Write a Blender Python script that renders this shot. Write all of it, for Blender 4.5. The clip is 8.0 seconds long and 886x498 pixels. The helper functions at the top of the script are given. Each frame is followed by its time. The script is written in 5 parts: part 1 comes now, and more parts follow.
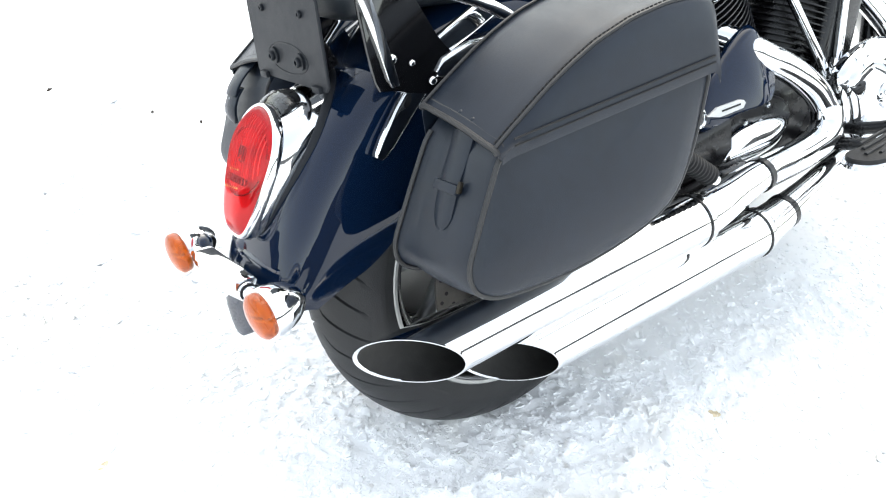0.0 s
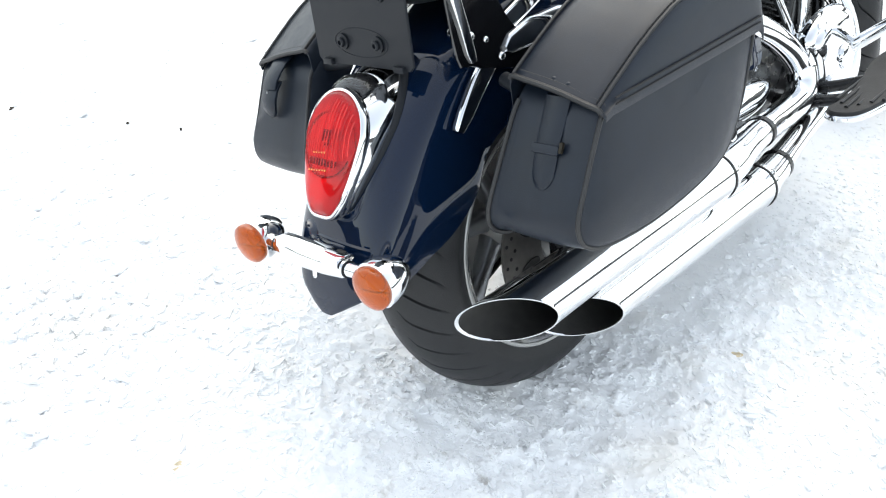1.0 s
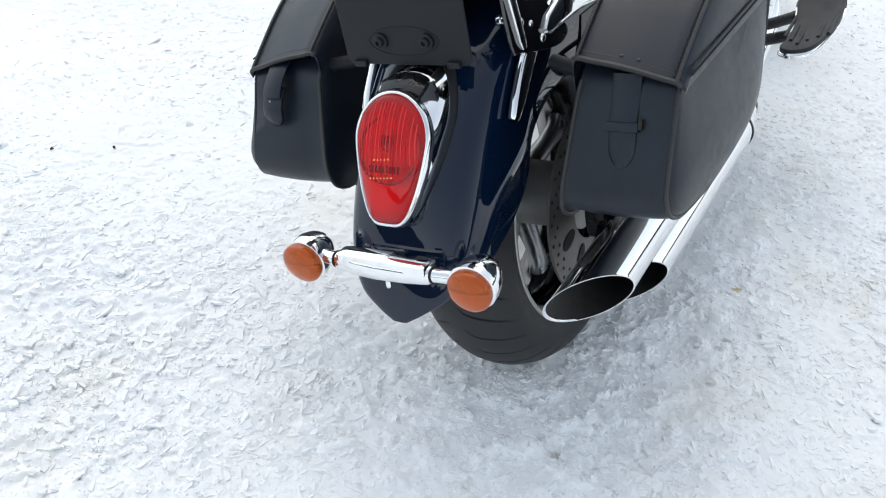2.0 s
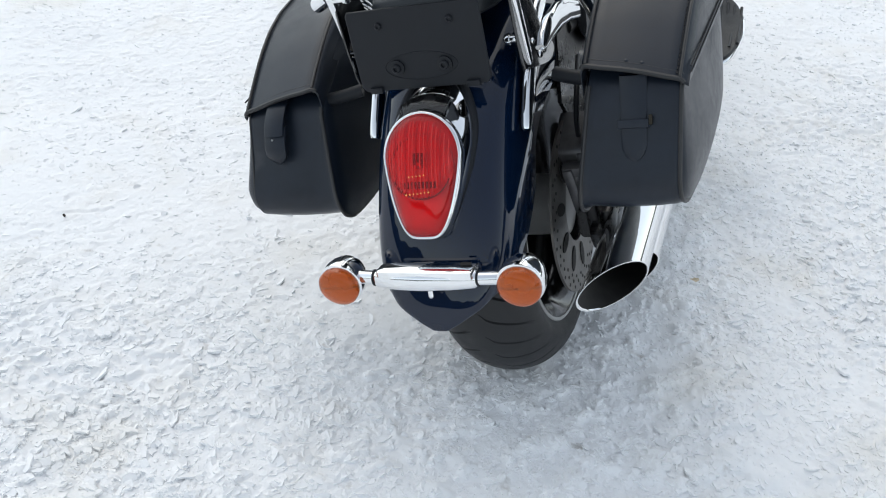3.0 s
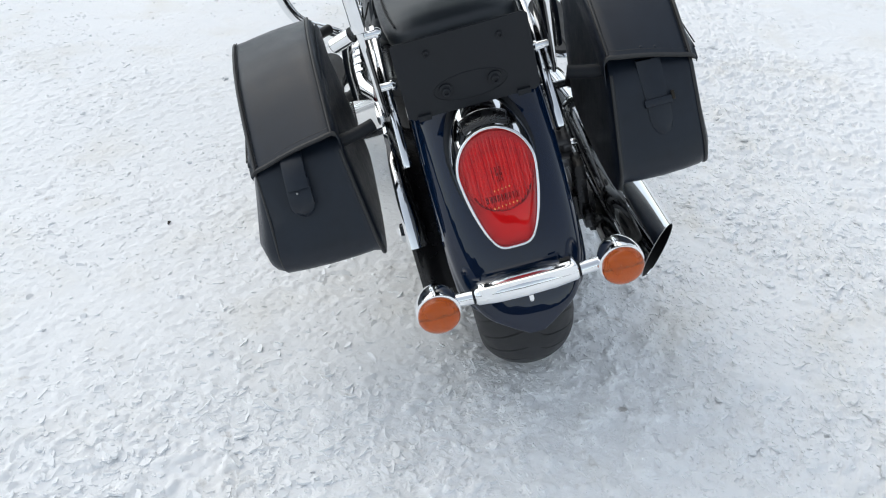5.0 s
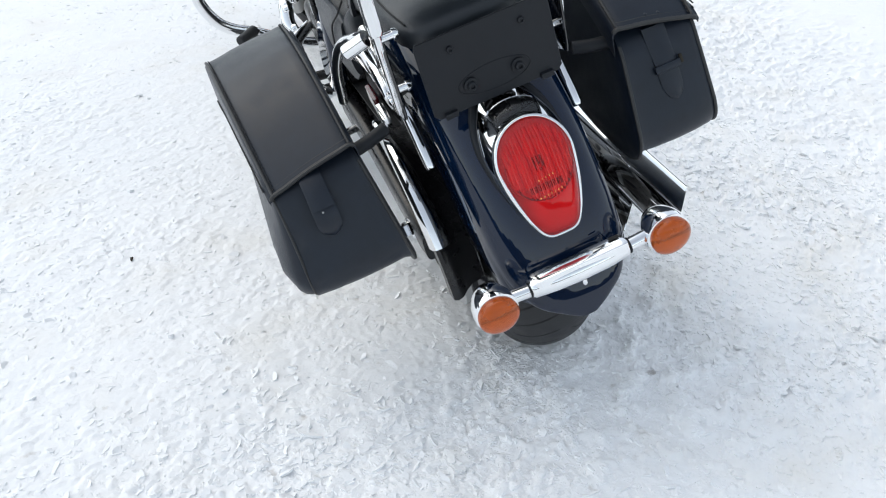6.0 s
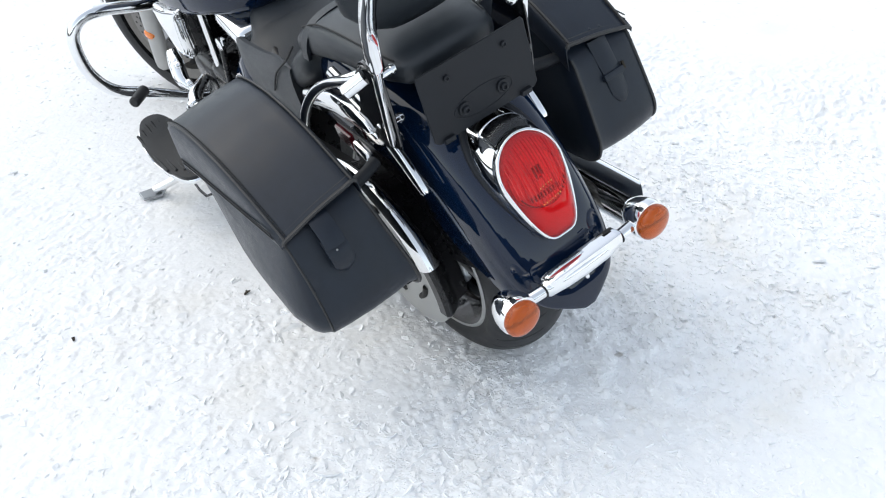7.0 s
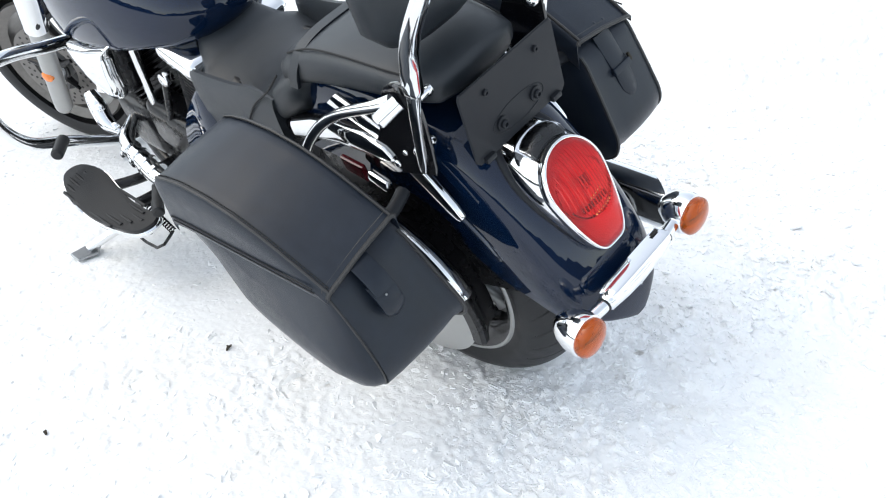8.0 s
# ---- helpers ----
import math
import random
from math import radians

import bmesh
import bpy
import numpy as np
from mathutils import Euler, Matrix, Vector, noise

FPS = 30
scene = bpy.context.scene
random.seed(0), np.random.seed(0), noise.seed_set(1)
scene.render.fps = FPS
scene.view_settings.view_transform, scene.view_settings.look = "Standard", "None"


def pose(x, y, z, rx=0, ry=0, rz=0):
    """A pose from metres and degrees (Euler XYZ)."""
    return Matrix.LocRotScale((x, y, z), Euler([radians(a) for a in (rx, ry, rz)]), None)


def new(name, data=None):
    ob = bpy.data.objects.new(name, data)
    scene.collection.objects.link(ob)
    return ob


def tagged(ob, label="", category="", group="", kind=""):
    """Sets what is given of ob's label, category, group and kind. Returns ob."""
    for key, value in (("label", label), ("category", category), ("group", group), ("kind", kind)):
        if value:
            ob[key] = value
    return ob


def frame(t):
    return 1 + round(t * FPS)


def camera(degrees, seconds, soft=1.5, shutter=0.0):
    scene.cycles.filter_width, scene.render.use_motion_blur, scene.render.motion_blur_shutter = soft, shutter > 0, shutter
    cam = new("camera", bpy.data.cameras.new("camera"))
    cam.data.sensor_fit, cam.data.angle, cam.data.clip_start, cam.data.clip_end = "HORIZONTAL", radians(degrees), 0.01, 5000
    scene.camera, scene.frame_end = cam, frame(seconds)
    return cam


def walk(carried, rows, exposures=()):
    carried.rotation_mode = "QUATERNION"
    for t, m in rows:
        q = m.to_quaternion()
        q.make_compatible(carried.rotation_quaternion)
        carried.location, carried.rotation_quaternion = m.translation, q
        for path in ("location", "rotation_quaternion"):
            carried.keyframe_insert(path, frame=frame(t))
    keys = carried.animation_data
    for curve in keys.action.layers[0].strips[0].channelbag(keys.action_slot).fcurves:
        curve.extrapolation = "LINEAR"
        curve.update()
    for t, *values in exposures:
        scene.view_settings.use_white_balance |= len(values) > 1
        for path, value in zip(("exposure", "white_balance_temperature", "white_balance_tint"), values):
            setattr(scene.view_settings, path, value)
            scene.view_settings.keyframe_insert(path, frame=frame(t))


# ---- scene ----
cam = camera(52.52, 8.0, soft=1.15)
ROWS = [
    (0, 0.8968, -0.8173, 1.3076, 50.63, -0.61, 52.64),
    (0.5, 0.8743, -1.0150, 1.3233, 52.10, -1.35, 47.72),
    (1, 0.7640, -1.1112, 1.2988, 51.38, -1.46, 43.50),
    (1.5, 0.5839, -1.1834, 1.2907, 49.80, -0.24, 37.73),
    (1.7, 0.5219, -1.2074, 1.3167, 48.98, -0.84, 34.73),
    (2.8, 0.2833, -1.5098, 1.3230, 53.08, -1.42, 19.23),
    (3, 0.2353, -1.5038, 1.3010, 53.27, -1.90, 18.31),
    (3.5, 0.0352, -1.5144, 1.2788, 52.17, -1.03, 13.71),
    (4, -0.1015, -1.5269, 1.2832, 53.13, -1.36, 6.97),
    (4.2, -0.1765, -1.5509, 1.2892, 54.05, -1.94, 3.14),
    (5.3, -0.5146, -1.6042, 1.2738, 56.01, -1.29, -10.44),
    (5.5, -0.5726, -1.5542, 1.2748, 55.33, -0.46, -12.77),
    (6, -0.6910, -1.4741, 1.2834, 54.42, 0.39, -19.19),
    (6.5, -0.8648, -1.4171, 1.2935, 55.51, 0.50, -27.49),
    (7, -1.0344, -1.3853, 1.3090, 56.43, 0.79, -34.63),
    (7.5, -1.1174, -1.2667, 1.2851, 56.19, 1.47, -40.60),
    (8, -1.1807, -1.0834, 1.2931, 55.87, 2.55, -46.46),
]
EXPOSURES = [(0.0, 1.98, 7250, 5), (0.5, 1.93, 7250, 5), (1.0, 1.62, 7150, 5), (1.5, 1.26, 7000, 5), (3.0, 0.80, 6900, 5), (3.5, 0.75, 6900, 5), (4.0, 0.48, 6900, 5), (5.5, 0.87, 6900, 5), (6.5, 0.93, 6850, 6), (7.0, 1.08, 6900, 6), (7.5, 1.18, 6900, 6), (8.0, 1.34, 6950, 6)]
walk(cam, [(t, pose(x, y, z, rx, ry, rz)) for t, x, y, z, rx, ry, rz in ROWS], EXPOSURES)

# ---- light: a bright overcast winter sky ----
SUN_UP, SUN_ROUND = 54.0, 318.0
world = bpy.data.worlds.new("winter_sky")
scene.world = world
world.use_nodes = True
wn = world.node_tree.nodes
sky = wn.new("ShaderNodeTexSky")
sky.sky_type = "NISHITA"
sky.sun_disc = False
sky.sun_elevation, sky.sun_rotation = radians(SUN_UP), radians(SUN_ROUND)
sky.air_density, sky.dust_density, sky.ozone_density = 1.0, 1.0, 1.0
soften = wn.new("ShaderNodeHueSaturation")
soften.inputs["Saturation"].default_value = 0.5
world.node_tree.links.new(sky.outputs[0], soften.inputs["Color"])
world.node_tree.links.new(soften.outputs[0], wn["Background"].inputs["Color"])
wn["Background"].inputs["Strength"].default_value = 0.15
sun_data = bpy.data.lights.new("sun", "SUN")
sun_data.energy, sun_data.angle, sun_data.color = 0.25, radians(65), (1.0, 0.94, 0.86)
sun = new("sun", sun_data)
sun.matrix_world = pose(0, 0, 6, 90 - SUN_UP, 0, 180 - SUN_ROUND)

# ---- materials ----


def shader(name, colour, rough=0.5, metal=0.0, grain=0.0, grain_size=40.0, bump=0.0, bump_size=200.0, rough_vary=0.0, coat=0.0, transmission=0.0, ior=1.5, spec=0.5):
    """A principled material with two scales of variation in colour and roughness, and a fine bump."""
    m = bpy.data.materials.new(name)
    m.use_nodes = True
    tree, b = m.node_tree, m.node_tree.nodes["Principled BSDF"]
    n, link = tree.nodes, tree.links
    b.inputs["Roughness"].default_value, b.inputs["Metallic"].default_value = rough, metal
    b.inputs["Coat Weight"].default_value, b.inputs["Coat Roughness"].default_value = coat, 0.03
    b.inputs["Transmission Weight"].default_value, b.inputs["IOR"].default_value = transmission, ior
    b.inputs["Specular IOR Level"].default_value = spec
    b.inputs["Base Color"].default_value = (*colour, 1)
    where = n.new("ShaderNodeTexCoord")
    coarse, fine = n.new("ShaderNodeTexNoise"), n.new("ShaderNodeTexNoise")
    coarse.inputs["Scale"].default_value, coarse.inputs["Detail"].default_value = grain_size * 0.22, 4
    fine.inputs["Scale"].default_value, fine.inputs["Detail"].default_value = grain_size, 5
    link.new(where.outputs["Object"], coarse.inputs["Vector"])
    link.new(where.outputs["Object"], fine.inputs["Vector"])
    both = n.new("ShaderNodeMath")
    both.operation = "MULTIPLY_ADD"
    both.inputs[1].default_value = 0.5
    half = n.new("ShaderNodeMath")
    half.operation = "MULTIPLY"
    half.inputs[1].default_value = 0.5
    link.new(coarse.outputs["Fac"], half.inputs[0])
    link.new(fine.outputs["Fac"], both.inputs[0])
    link.new(half.outputs[0], both.inputs[2])
    if grain:
        spread = n.new("ShaderNodeMapRange")
        spread.inputs["From Min"].default_value, spread.inputs["From Max"].default_value = 0.3, 0.7
        spread.inputs["To Min"].default_value, spread.inputs["To Max"].default_value = 1 - grain, 1 + grain
        link.new(both.outputs[0], spread.inputs["Value"])
        tint = n.new("ShaderNodeVectorMath")
        tint.operation = "SCALE"
        tint.inputs[0].default_value = colour
        link.new(spread.outputs[0], tint.inputs["Scale"])
        link.new(tint.outputs[0], b.inputs["Base Color"])
    if rough_vary:
        wear = n.new("ShaderNodeMapRange")
        wear.inputs["From Min"].default_value, wear.inputs["From Max"].default_value = 0.35, 0.65
        wear.inputs["To Min"].default_value, wear.inputs["To Max"].default_value = max(rough - rough_vary, 0.01), rough + rough_vary
        link.new(both.outputs[0], wear.inputs["Value"])
        link.new(wear.outputs[0], b.inputs["Roughness"])
    if bump:
        relief, height = n.new("ShaderNodeBump"), n.new("ShaderNodeTexNoise")
        height.inputs["Scale"].default_value, height.inputs["Detail"].default_value = bump_size, 3
        relief.inputs["Strength"].default_value, relief.inputs["Distance"].default_value = bump, 0.001
        link.new(where.outputs["Object"], height.inputs["Vector"])
        link.new(height.outputs["Fac"], relief.inputs["Height"])
        link.new(relief.outputs[0], b.inputs["Normal"])
    return m


PAINT = shader("navy_metallic_paint", (0.0018, 0.0085, 0.027), 0.3, 0.0, 0.06, 400, coat=1.0, spec=0.0)
CHROME = shader("chrome", (0.86, 0.87, 0.88), 0.045, 1.0, 0.03, 30, rough_vary=0.025)
BRUSHED = shader("grey_cast_alloy", (0.36, 0.37, 0.38), 0.34, 0.9, 0.12, 60, 0.15, 500, rough_vary=0.08)
SILVER = shader("silver_painted_alloy", (0.42, 0.42, 0.41), 0.4, 0.5, 0.06, 40, rough_vary=0.05)
LEATHER = shader("black_leather", (0.0078, 0.0125, 0.0215), 0.36, 0.0, 0.22, 55, 0.3, 900, rough_vary=0.07, spec=0.39)
VINYL = shader("black_seat_vinyl", (0.019, 0.0235, 0.029), 0.42, 0.0, 0.2, 45, 0.4, 1100, rough_vary=0.06)
THREAD = shader("dark_thread", (0.012, 0.012, 0.013), 0.8)
PIPING = shader("worn_black_piping", (0.02, 0.02, 0.021), 0.45, 0.0, 0.25, 90, 0.2, 600)
RUBBER = shader("tyre_rubber", (0.019, 0.0192, 0.0205), 0.52, 0.0, 0.4, 35, 0.5, 420, rough_vary=0.1, spec=0.35)
PLASTIC = shader("black_textured_plastic", (0.009, 0.0108, 0.0145), 0.5, 0.0, 0.18, 60, 0.25, 900, rough_vary=0.06, spec=0.3)
SATIN = shader("satin_black_steel", (0.006, 0.006, 0.007), 0.28, 0.0, 0.25, 50, 0.1, 300, coat=0.15, rough_vary=0.08, spec=0.35)
GLOSS = shader("gloss_black_steel", (0.005, 0.005, 0.006), 0.12, 0.0, 0.2, 50, coat=1.0, rough_vary=0.04)
# soot inside the exhausts, and the painted dark of holes and slots
SOOTHOLE = shader("soot_and_opening_dark", (0.018, 0.017, 0.016), 0.75, 0.0, 0.4, 60, 0.4, 200)
RED = shader("red_lens", (1.0, 0.04, 0.055), 0.03, 0.0, 0.03, 30, transmission=0.92, ior=1.4)
# shaded and lit reds, for the play of light in the tail lens
REDSHADE = shader("lens_shade_red", (0.45, 0.008, 0.014), 0.2)
REDSHEEN = shader("lens_sheen_red", (1.0, 0.075, 0.07), 0.22, 0.6)
CALIPER = shader("grey_cast_caliper", (0.13, 0.13, 0.135), 0.42, 0.5, 0.2, 80, 0.2, 300, rough_vary=0.1)
STEELDISC = shader("stained_steel_disc", (0.17, 0.16, 0.15), 0.38, 0.7, 0.2, 80, rough_vary=0.1)
REFLECTOR = shader("bright_reflector", (0.94, 0.94, 0.94), 0.16, 1.0, 0.06, 60, rough_vary=0.05)
PALE = shader("pale_reflector_panel", (0.84, 0.84, 0.84), 0.36, 0.85, 0.06, 60)
# colour of the glints set on the tail lens
GLINT = shader("orange_glint", (1.0, 0.42, 0.16), 0.12, 1.0)
AMBER = shader("amber_lens", (0.56, 0.105, 0.008), 0.1, 0.0, 0.06, 60, coat=0.3, transmission=0.6, ior=1.35)
DARKALLOY = shader("dark_grey_alloy", (0.05, 0.05, 0.052), 0.38, 0.6, 0.15, 60, 0.15, 400, rough_vary=0.08)
CLEAR = shader("clear_lens", (0.92, 0.93, 0.94), 0.03, 0.0, transmission=1.0, ior=1.4)
BRASS = shader("blackened_brass", (0.03, 0.025, 0.017), 0.5, 0.6, 0.3, 200)
REDPAINT = shader("red_reflector", (0.075, 0.006, 0.01), 0.15, 0.0, 0.1, 60, coat=0.6)
ORANGE = shader("orange_reflector", (0.85, 0.22, 0.03), 0.2, 0.0, 0.1, 60, coat=0.5)
POLISHED = shader("polished_grey_alloy", (0.11, 0.11, 0.115), 0.14, 1.0, 0.12, 40, rough_vary=0.06)
BADGE = shader("silver_badge", (0.6, 0.6, 0.6), 0.4, 0.2, 0.05, 100)
LEAFMAT = shader("dry_leaf", (0.58, 0.49, 0.34), 0.8, 0.0, 0.4, 120)
# for the unseen ring added to darken the horizon in reflections
DARKRING = shader("dark_horizon_ring", (0.07, 0.07, 0.075), 0.95, 0.0, 0.5, 2.0)
TWIG = shader("dark_twig", (0.05, 0.04, 0.03), 0.9, 0.0, 0.4, 150)


def snow_material():
    m = bpy.data.materials.new("packed_snow")
    m.use_nodes = True
    tree, b = m.node_tree, m.node_tree.nodes["Principled BSDF"]
    n, link = tree.nodes, tree.links
    where = n.new("ShaderNodeTexCoord")
    big, mid, fine = (n.new("ShaderNodeTexNoise") for _ in range(3))
    for node, size, detail in ((big, 1.3, 4), (mid, 9.0, 5), (fine, 120.0, 4)):
        node.inputs["Scale"].default_value, node.inputs["Detail"].default_value = size, detail
        link.new(where.outputs["Object"], node.inputs["Vector"])
    ramp = n.new("ShaderNodeValToRGB")
    ramp.color_ramp.elements[0].position, ramp.color_ramp.elements[0].color = 0.30, (0.85, 0.865, 0.88, 1)
    ramp.color_ramp.elements[1].position, ramp.color_ramp.elements[1].color = 0.62, (0.93, 0.935, 0.94, 1)
    mix = n.new("ShaderNodeMath")
    mix.operation = "MULTIPLY_ADD"
    mix.inputs[1].default_value = 0.45
    less = n.new("ShaderNodeMath")
    less.operation = "MULTIPLY"
    less.inputs[1].default_value = 0.55
    link.new(big.outputs["Fac"], less.inputs[0])
    link.new(mid.outputs["Fac"], mix.inputs[0])
    link.new(less.outputs[0], mix.inputs[2])
    link.new(mix.outputs[0], ramp.inputs["Fac"])
    # sparse grit frozen into the surface
    grit, cut, dirt = n.new("ShaderNodeTexNoise"), n.new("ShaderNodeMapRange"), n.new("ShaderNodeMix")
    grit.inputs["Scale"].default_value, grit.inputs["Detail"].default_value = 26.0, 8
    cut.inputs["From Min"].default_value, cut.inputs["From Max"].default_value = 0.665, 0.78
    cut.inputs["To Max"].default_value = 0.55
    dirt.data_type = "RGBA"
    dirt.inputs[7].default_value = (0.42, 0.38, 0.33, 1)
    link.new(where.outputs["Object"], grit.inputs["Vector"])
    link.new(grit.outputs["Fac"], cut.inputs["Value"])
    link.new(cut.outputs[0], dirt.inputs[0])
    link.new(ramp.outputs["Color"], dirt.inputs[6])
    stain, seep, warm = n.new("ShaderNodeTexNoise"), n.new("ShaderNodeMapRange"), n.new("ShaderNodeMix")
    stain.inputs["Scale"].default_value, stain.inputs["Detail"].default_value = 4.0, 6
    seep.inputs["From Min"].default_value, seep.inputs["From Max"].default_value, seep.inputs["To Max"].default_value = 0.52, 0.72, 0.45
    warm.data_type = "RGBA"
    warm.inputs[7].default_value = (0.80, 0.77, 0.71, 1)
    link.new(where.outputs["Object"], stain.inputs["Vector"])
    link.new(stain.outputs["Fac"], seep.inputs["Value"])
    link.new(seep.outputs[0], warm.inputs[0])
    link.new(dirt.outputs[2], warm.inputs[6])
    link.new(warm.outputs[2], b.inputs["Base Color"])
    # broken crust: the edges of small plates
    bend, plates, edge, crust = n.new("ShaderNodeTexNoise"), n.new("ShaderNodeTexVoronoi"), n.new("ShaderNodeMapRange"), n.new("ShaderNodeBump")
    bend.inputs["Scale"].default_value, bend.inputs["Detail"].default_value = 30.0, 3
    push = n.new("ShaderNodeVectorMath")
    push.operation = "MULTIPLY_ADD"
    push.inputs[1].default_value = (0.05, 0.05, 0.05)
    link.new(where.outputs["Object"], bend.inputs["Vector"])
    link.new(bend.outputs["Color"], push.inputs[0])
    link.new(where.outputs["Object"], push.inputs[2])
    plates.inputs["Scale"].default_value = 34.0
    link.new(push.outputs[0], plates.inputs["Vector"])
    away, tip, strewn = n.new("ShaderNodeVectorMath"), n.new("ShaderNodeVectorMath"), n.new("ShaderNodeMath")
    away.operation, tip.operation, strewn.operation = "SUBTRACT", "DOT_PRODUCT", "MULTIPLY"
    link.new(push.outputs[0], away.inputs[0])
    link.new(plates.outputs["Position"], away.inputs[1])
    link.new(away.outputs[0], tip.inputs[0])
    tip.inputs[1].default_value = (14.0, 26.0, 0.0)
    edge.inputs["From Min"].default_value, edge.inputs["From Max"].default_value = 0.42, 0.6
    link.new(mid.outputs["Fac"], edge.inputs["Value"])
    link.new(tip.outputs["Value"], strewn.inputs[0])
    link.new(edge.outputs[0], strewn.inputs[1])
    crust.inputs["Strength"].default_value, crust.inputs["Distance"].default_value = 0.7, 0.006
    link.new(strewn.outputs[0], crust.inputs["Height"])
    relief, relief2 = n.new("ShaderNodeBump"), n.new("ShaderNodeBump")
    link.new(crust.outputs[0], relief.inputs["Normal"])
    grains = n.new("ShaderNodeTexNoise")
    grains.inputs["Scale"].default_value, grains.inputs["Detail"].default_value = 45.0, 6
    link.new(where.outputs["Object"], grains.inputs["Vector"])
    relief.inputs["Strength"].default_value, relief.inputs["Distance"].default_value = 0.3, 0.004
    relief2.inputs["Strength"].default_value, relief2.inputs["Distance"].default_value = 0.35, 0.002
    link.new(grains.outputs["Fac"], relief.inputs["Height"])
    link.new(fine.outputs["Fac"], relief2.inputs["Height"])
    link.new(relief.outputs[0], relief2.inputs["Normal"])
    link.new(relief2.outputs[0], b.inputs["Normal"])
    b.inputs["Roughness"].default_value = 0.7
    b.inputs["Specular IOR Level"].default_value = 0.25
    return m


SNOW = snow_material()

# ---- mesh helpers ----
LEAN_LEFT = 15.41
BIKE = pose(0, 0, 0, 0, -LEAN_LEFT, 0)


def thing(name, base, label, category, group="", matrix=None):
    """An Empty at the base of a thing that stands in the leaning frame of the motorcycle."""
    ob = new(name)
    ob.empty_display_size = 0.05
    ob.matrix_world = (matrix or BIKE) @ Matrix.Translation(base)
    ob["base"] = list(base)
    return tagged(ob, label, category, group)


def part(name, bm, material, parent, label="", sharp=38.0):
    me = bpy.data.meshes.new(name)
    bmesh.ops.recalc_face_normals(bm, faces=bm.faces)
    bm.to_mesh(me)
    bm.free()
    me.materials.append(material)
    me.polygons.foreach_set("use_smooth", [True] * len(me.polygons))
    me.set_sharp_from_angle(angle=radians(sharp))
    ob = new(name, me)
    ob.parent = parent
    top = parent if "base" in parent.keys() else None
    if top is not None:
        ob.location = -Vector(parent["base"])
    return tagged(ob, label) if label else ob


def spline(points, steps=6, closed=False):
    """A Catmull-Rom curve through points of any size."""
    p = [np.array(q, float) for q in points]
    n = len(p)
    out = []
    for i in range(n if closed else n - 1):
        a, b, c, d = (p[(i + k) % n] if closed else p[min(max(i + k, 0), n - 1)] for k in (-1, 0, 1, 2))
        for s in range(steps):
            t = s / steps
            out.append(0.5 * (2 * b + (c - a) * t + (2 * a - 5 * b + 4 * c - d) * t * t + (3 * b - a - 3 * c + d) * t**3))
    if not closed:
        out.append(p[-1])
    return np.array(out)


def add_rings(bm, rings, caps=True, around=True, closed=False):
    rows = [[bm.verts.new([float(v) for v in p]) for p in ring] for ring in rings]
    n = len(rows[0])
    pairs = list(zip(rows, rows[1:])) + ([(rows[-1], rows[0])] if closed else [])
    for a, b in pairs:
        for i in range(n if around else n - 1):
            j = (i + 1) % n
            bm.faces.new((a[i], a[j], b[j], b[i]))
    if caps and around and not closed:
        bm.faces.new(rows[0][::-1])
        bm.faces.new(rows[-1])
    return rows


def add_tube(bm, points, r, sides=12, steps=6, flat=1.0, caps=True, closed=False):
    """A pipe along a smooth curve; r may be a list, one for each point. flat squeezes it along its second normal."""
    radii = r if isinstance(r, (list, tuple)) else [r] * len(points)
    line = spline([(*p, q) for p, q in zip(points, radii)], steps, closed) if steps > 0 else np.array([(*p, q) for p, q in zip(points, radii)], float)
    m = len(line)
    ways = [line[(i + 1) % m if closed else min(i + 1, m - 1), :3] - line[(i - 1) % m if closed else max(i - 1, 0), :3] for i in range(m)]
    side = None
    rings = []
    for q, way in zip(line, ways):
        w = Vector(way).normalized()
        if side is None:
            side = w.orthogonal().normalized() if abs(w.z) > 0.98 else w.cross(Vector((0, 0, 1))).normalized()
        side = (side - w * side.dot(w)).normalized()
        up = w.cross(side)
        rings.append([Vector(q[:3]) + float(q[3]) * (math.cos(a) * side + flat * math.sin(a) * up) for a in (2 * math.pi * k / sides for k in range(sides))])
    add_rings(bm, rings, caps, True, closed)
    return bm


def axes_of(axis):
    w = Vector(axis).normalized()
    a = w.orthogonal().normalized()
    return w, a, w.cross(a)


def add_lathe(bm, profile, centre, axis=(1, 0, 0), sides=32, caps=True, closed=False):
    """profile: (offset along the axis, radius)."""
    w, a, b = axes_of(axis)
    c = Vector(centre)
    rings = [[c + w * o + r * (math.cos(t) * a + math.sin(t) * b) for t in (2 * math.pi * k / sides for k in range(sides))] for o, r in profile]
    add_rings(bm, rings, caps, True, closed)
    return bm


def add_box(bm, centre, size, turn=(0, 0, 0), bevel=0.003, segments=2):
    tmp = bmesh.new()
    bmesh.ops.create_cube(tmp, size=1.0, matrix=Matrix.Diagonal((*size, 1)))
    if bevel:
        bmesh.ops.bevel(tmp, geom=tmp.edges[:], offset=bevel, segments=segments, affect="EDGES", profile=0.6)
    bmesh.ops.transform(tmp, matrix=pose(*centre, *turn), verts=tmp.verts)
    me = bpy.data.meshes.new("tmp")
    tmp.to_mesh(me)
    tmp.free()
    bm.from_mesh(me)
    bpy.data.meshes.remove(me)
    return bm


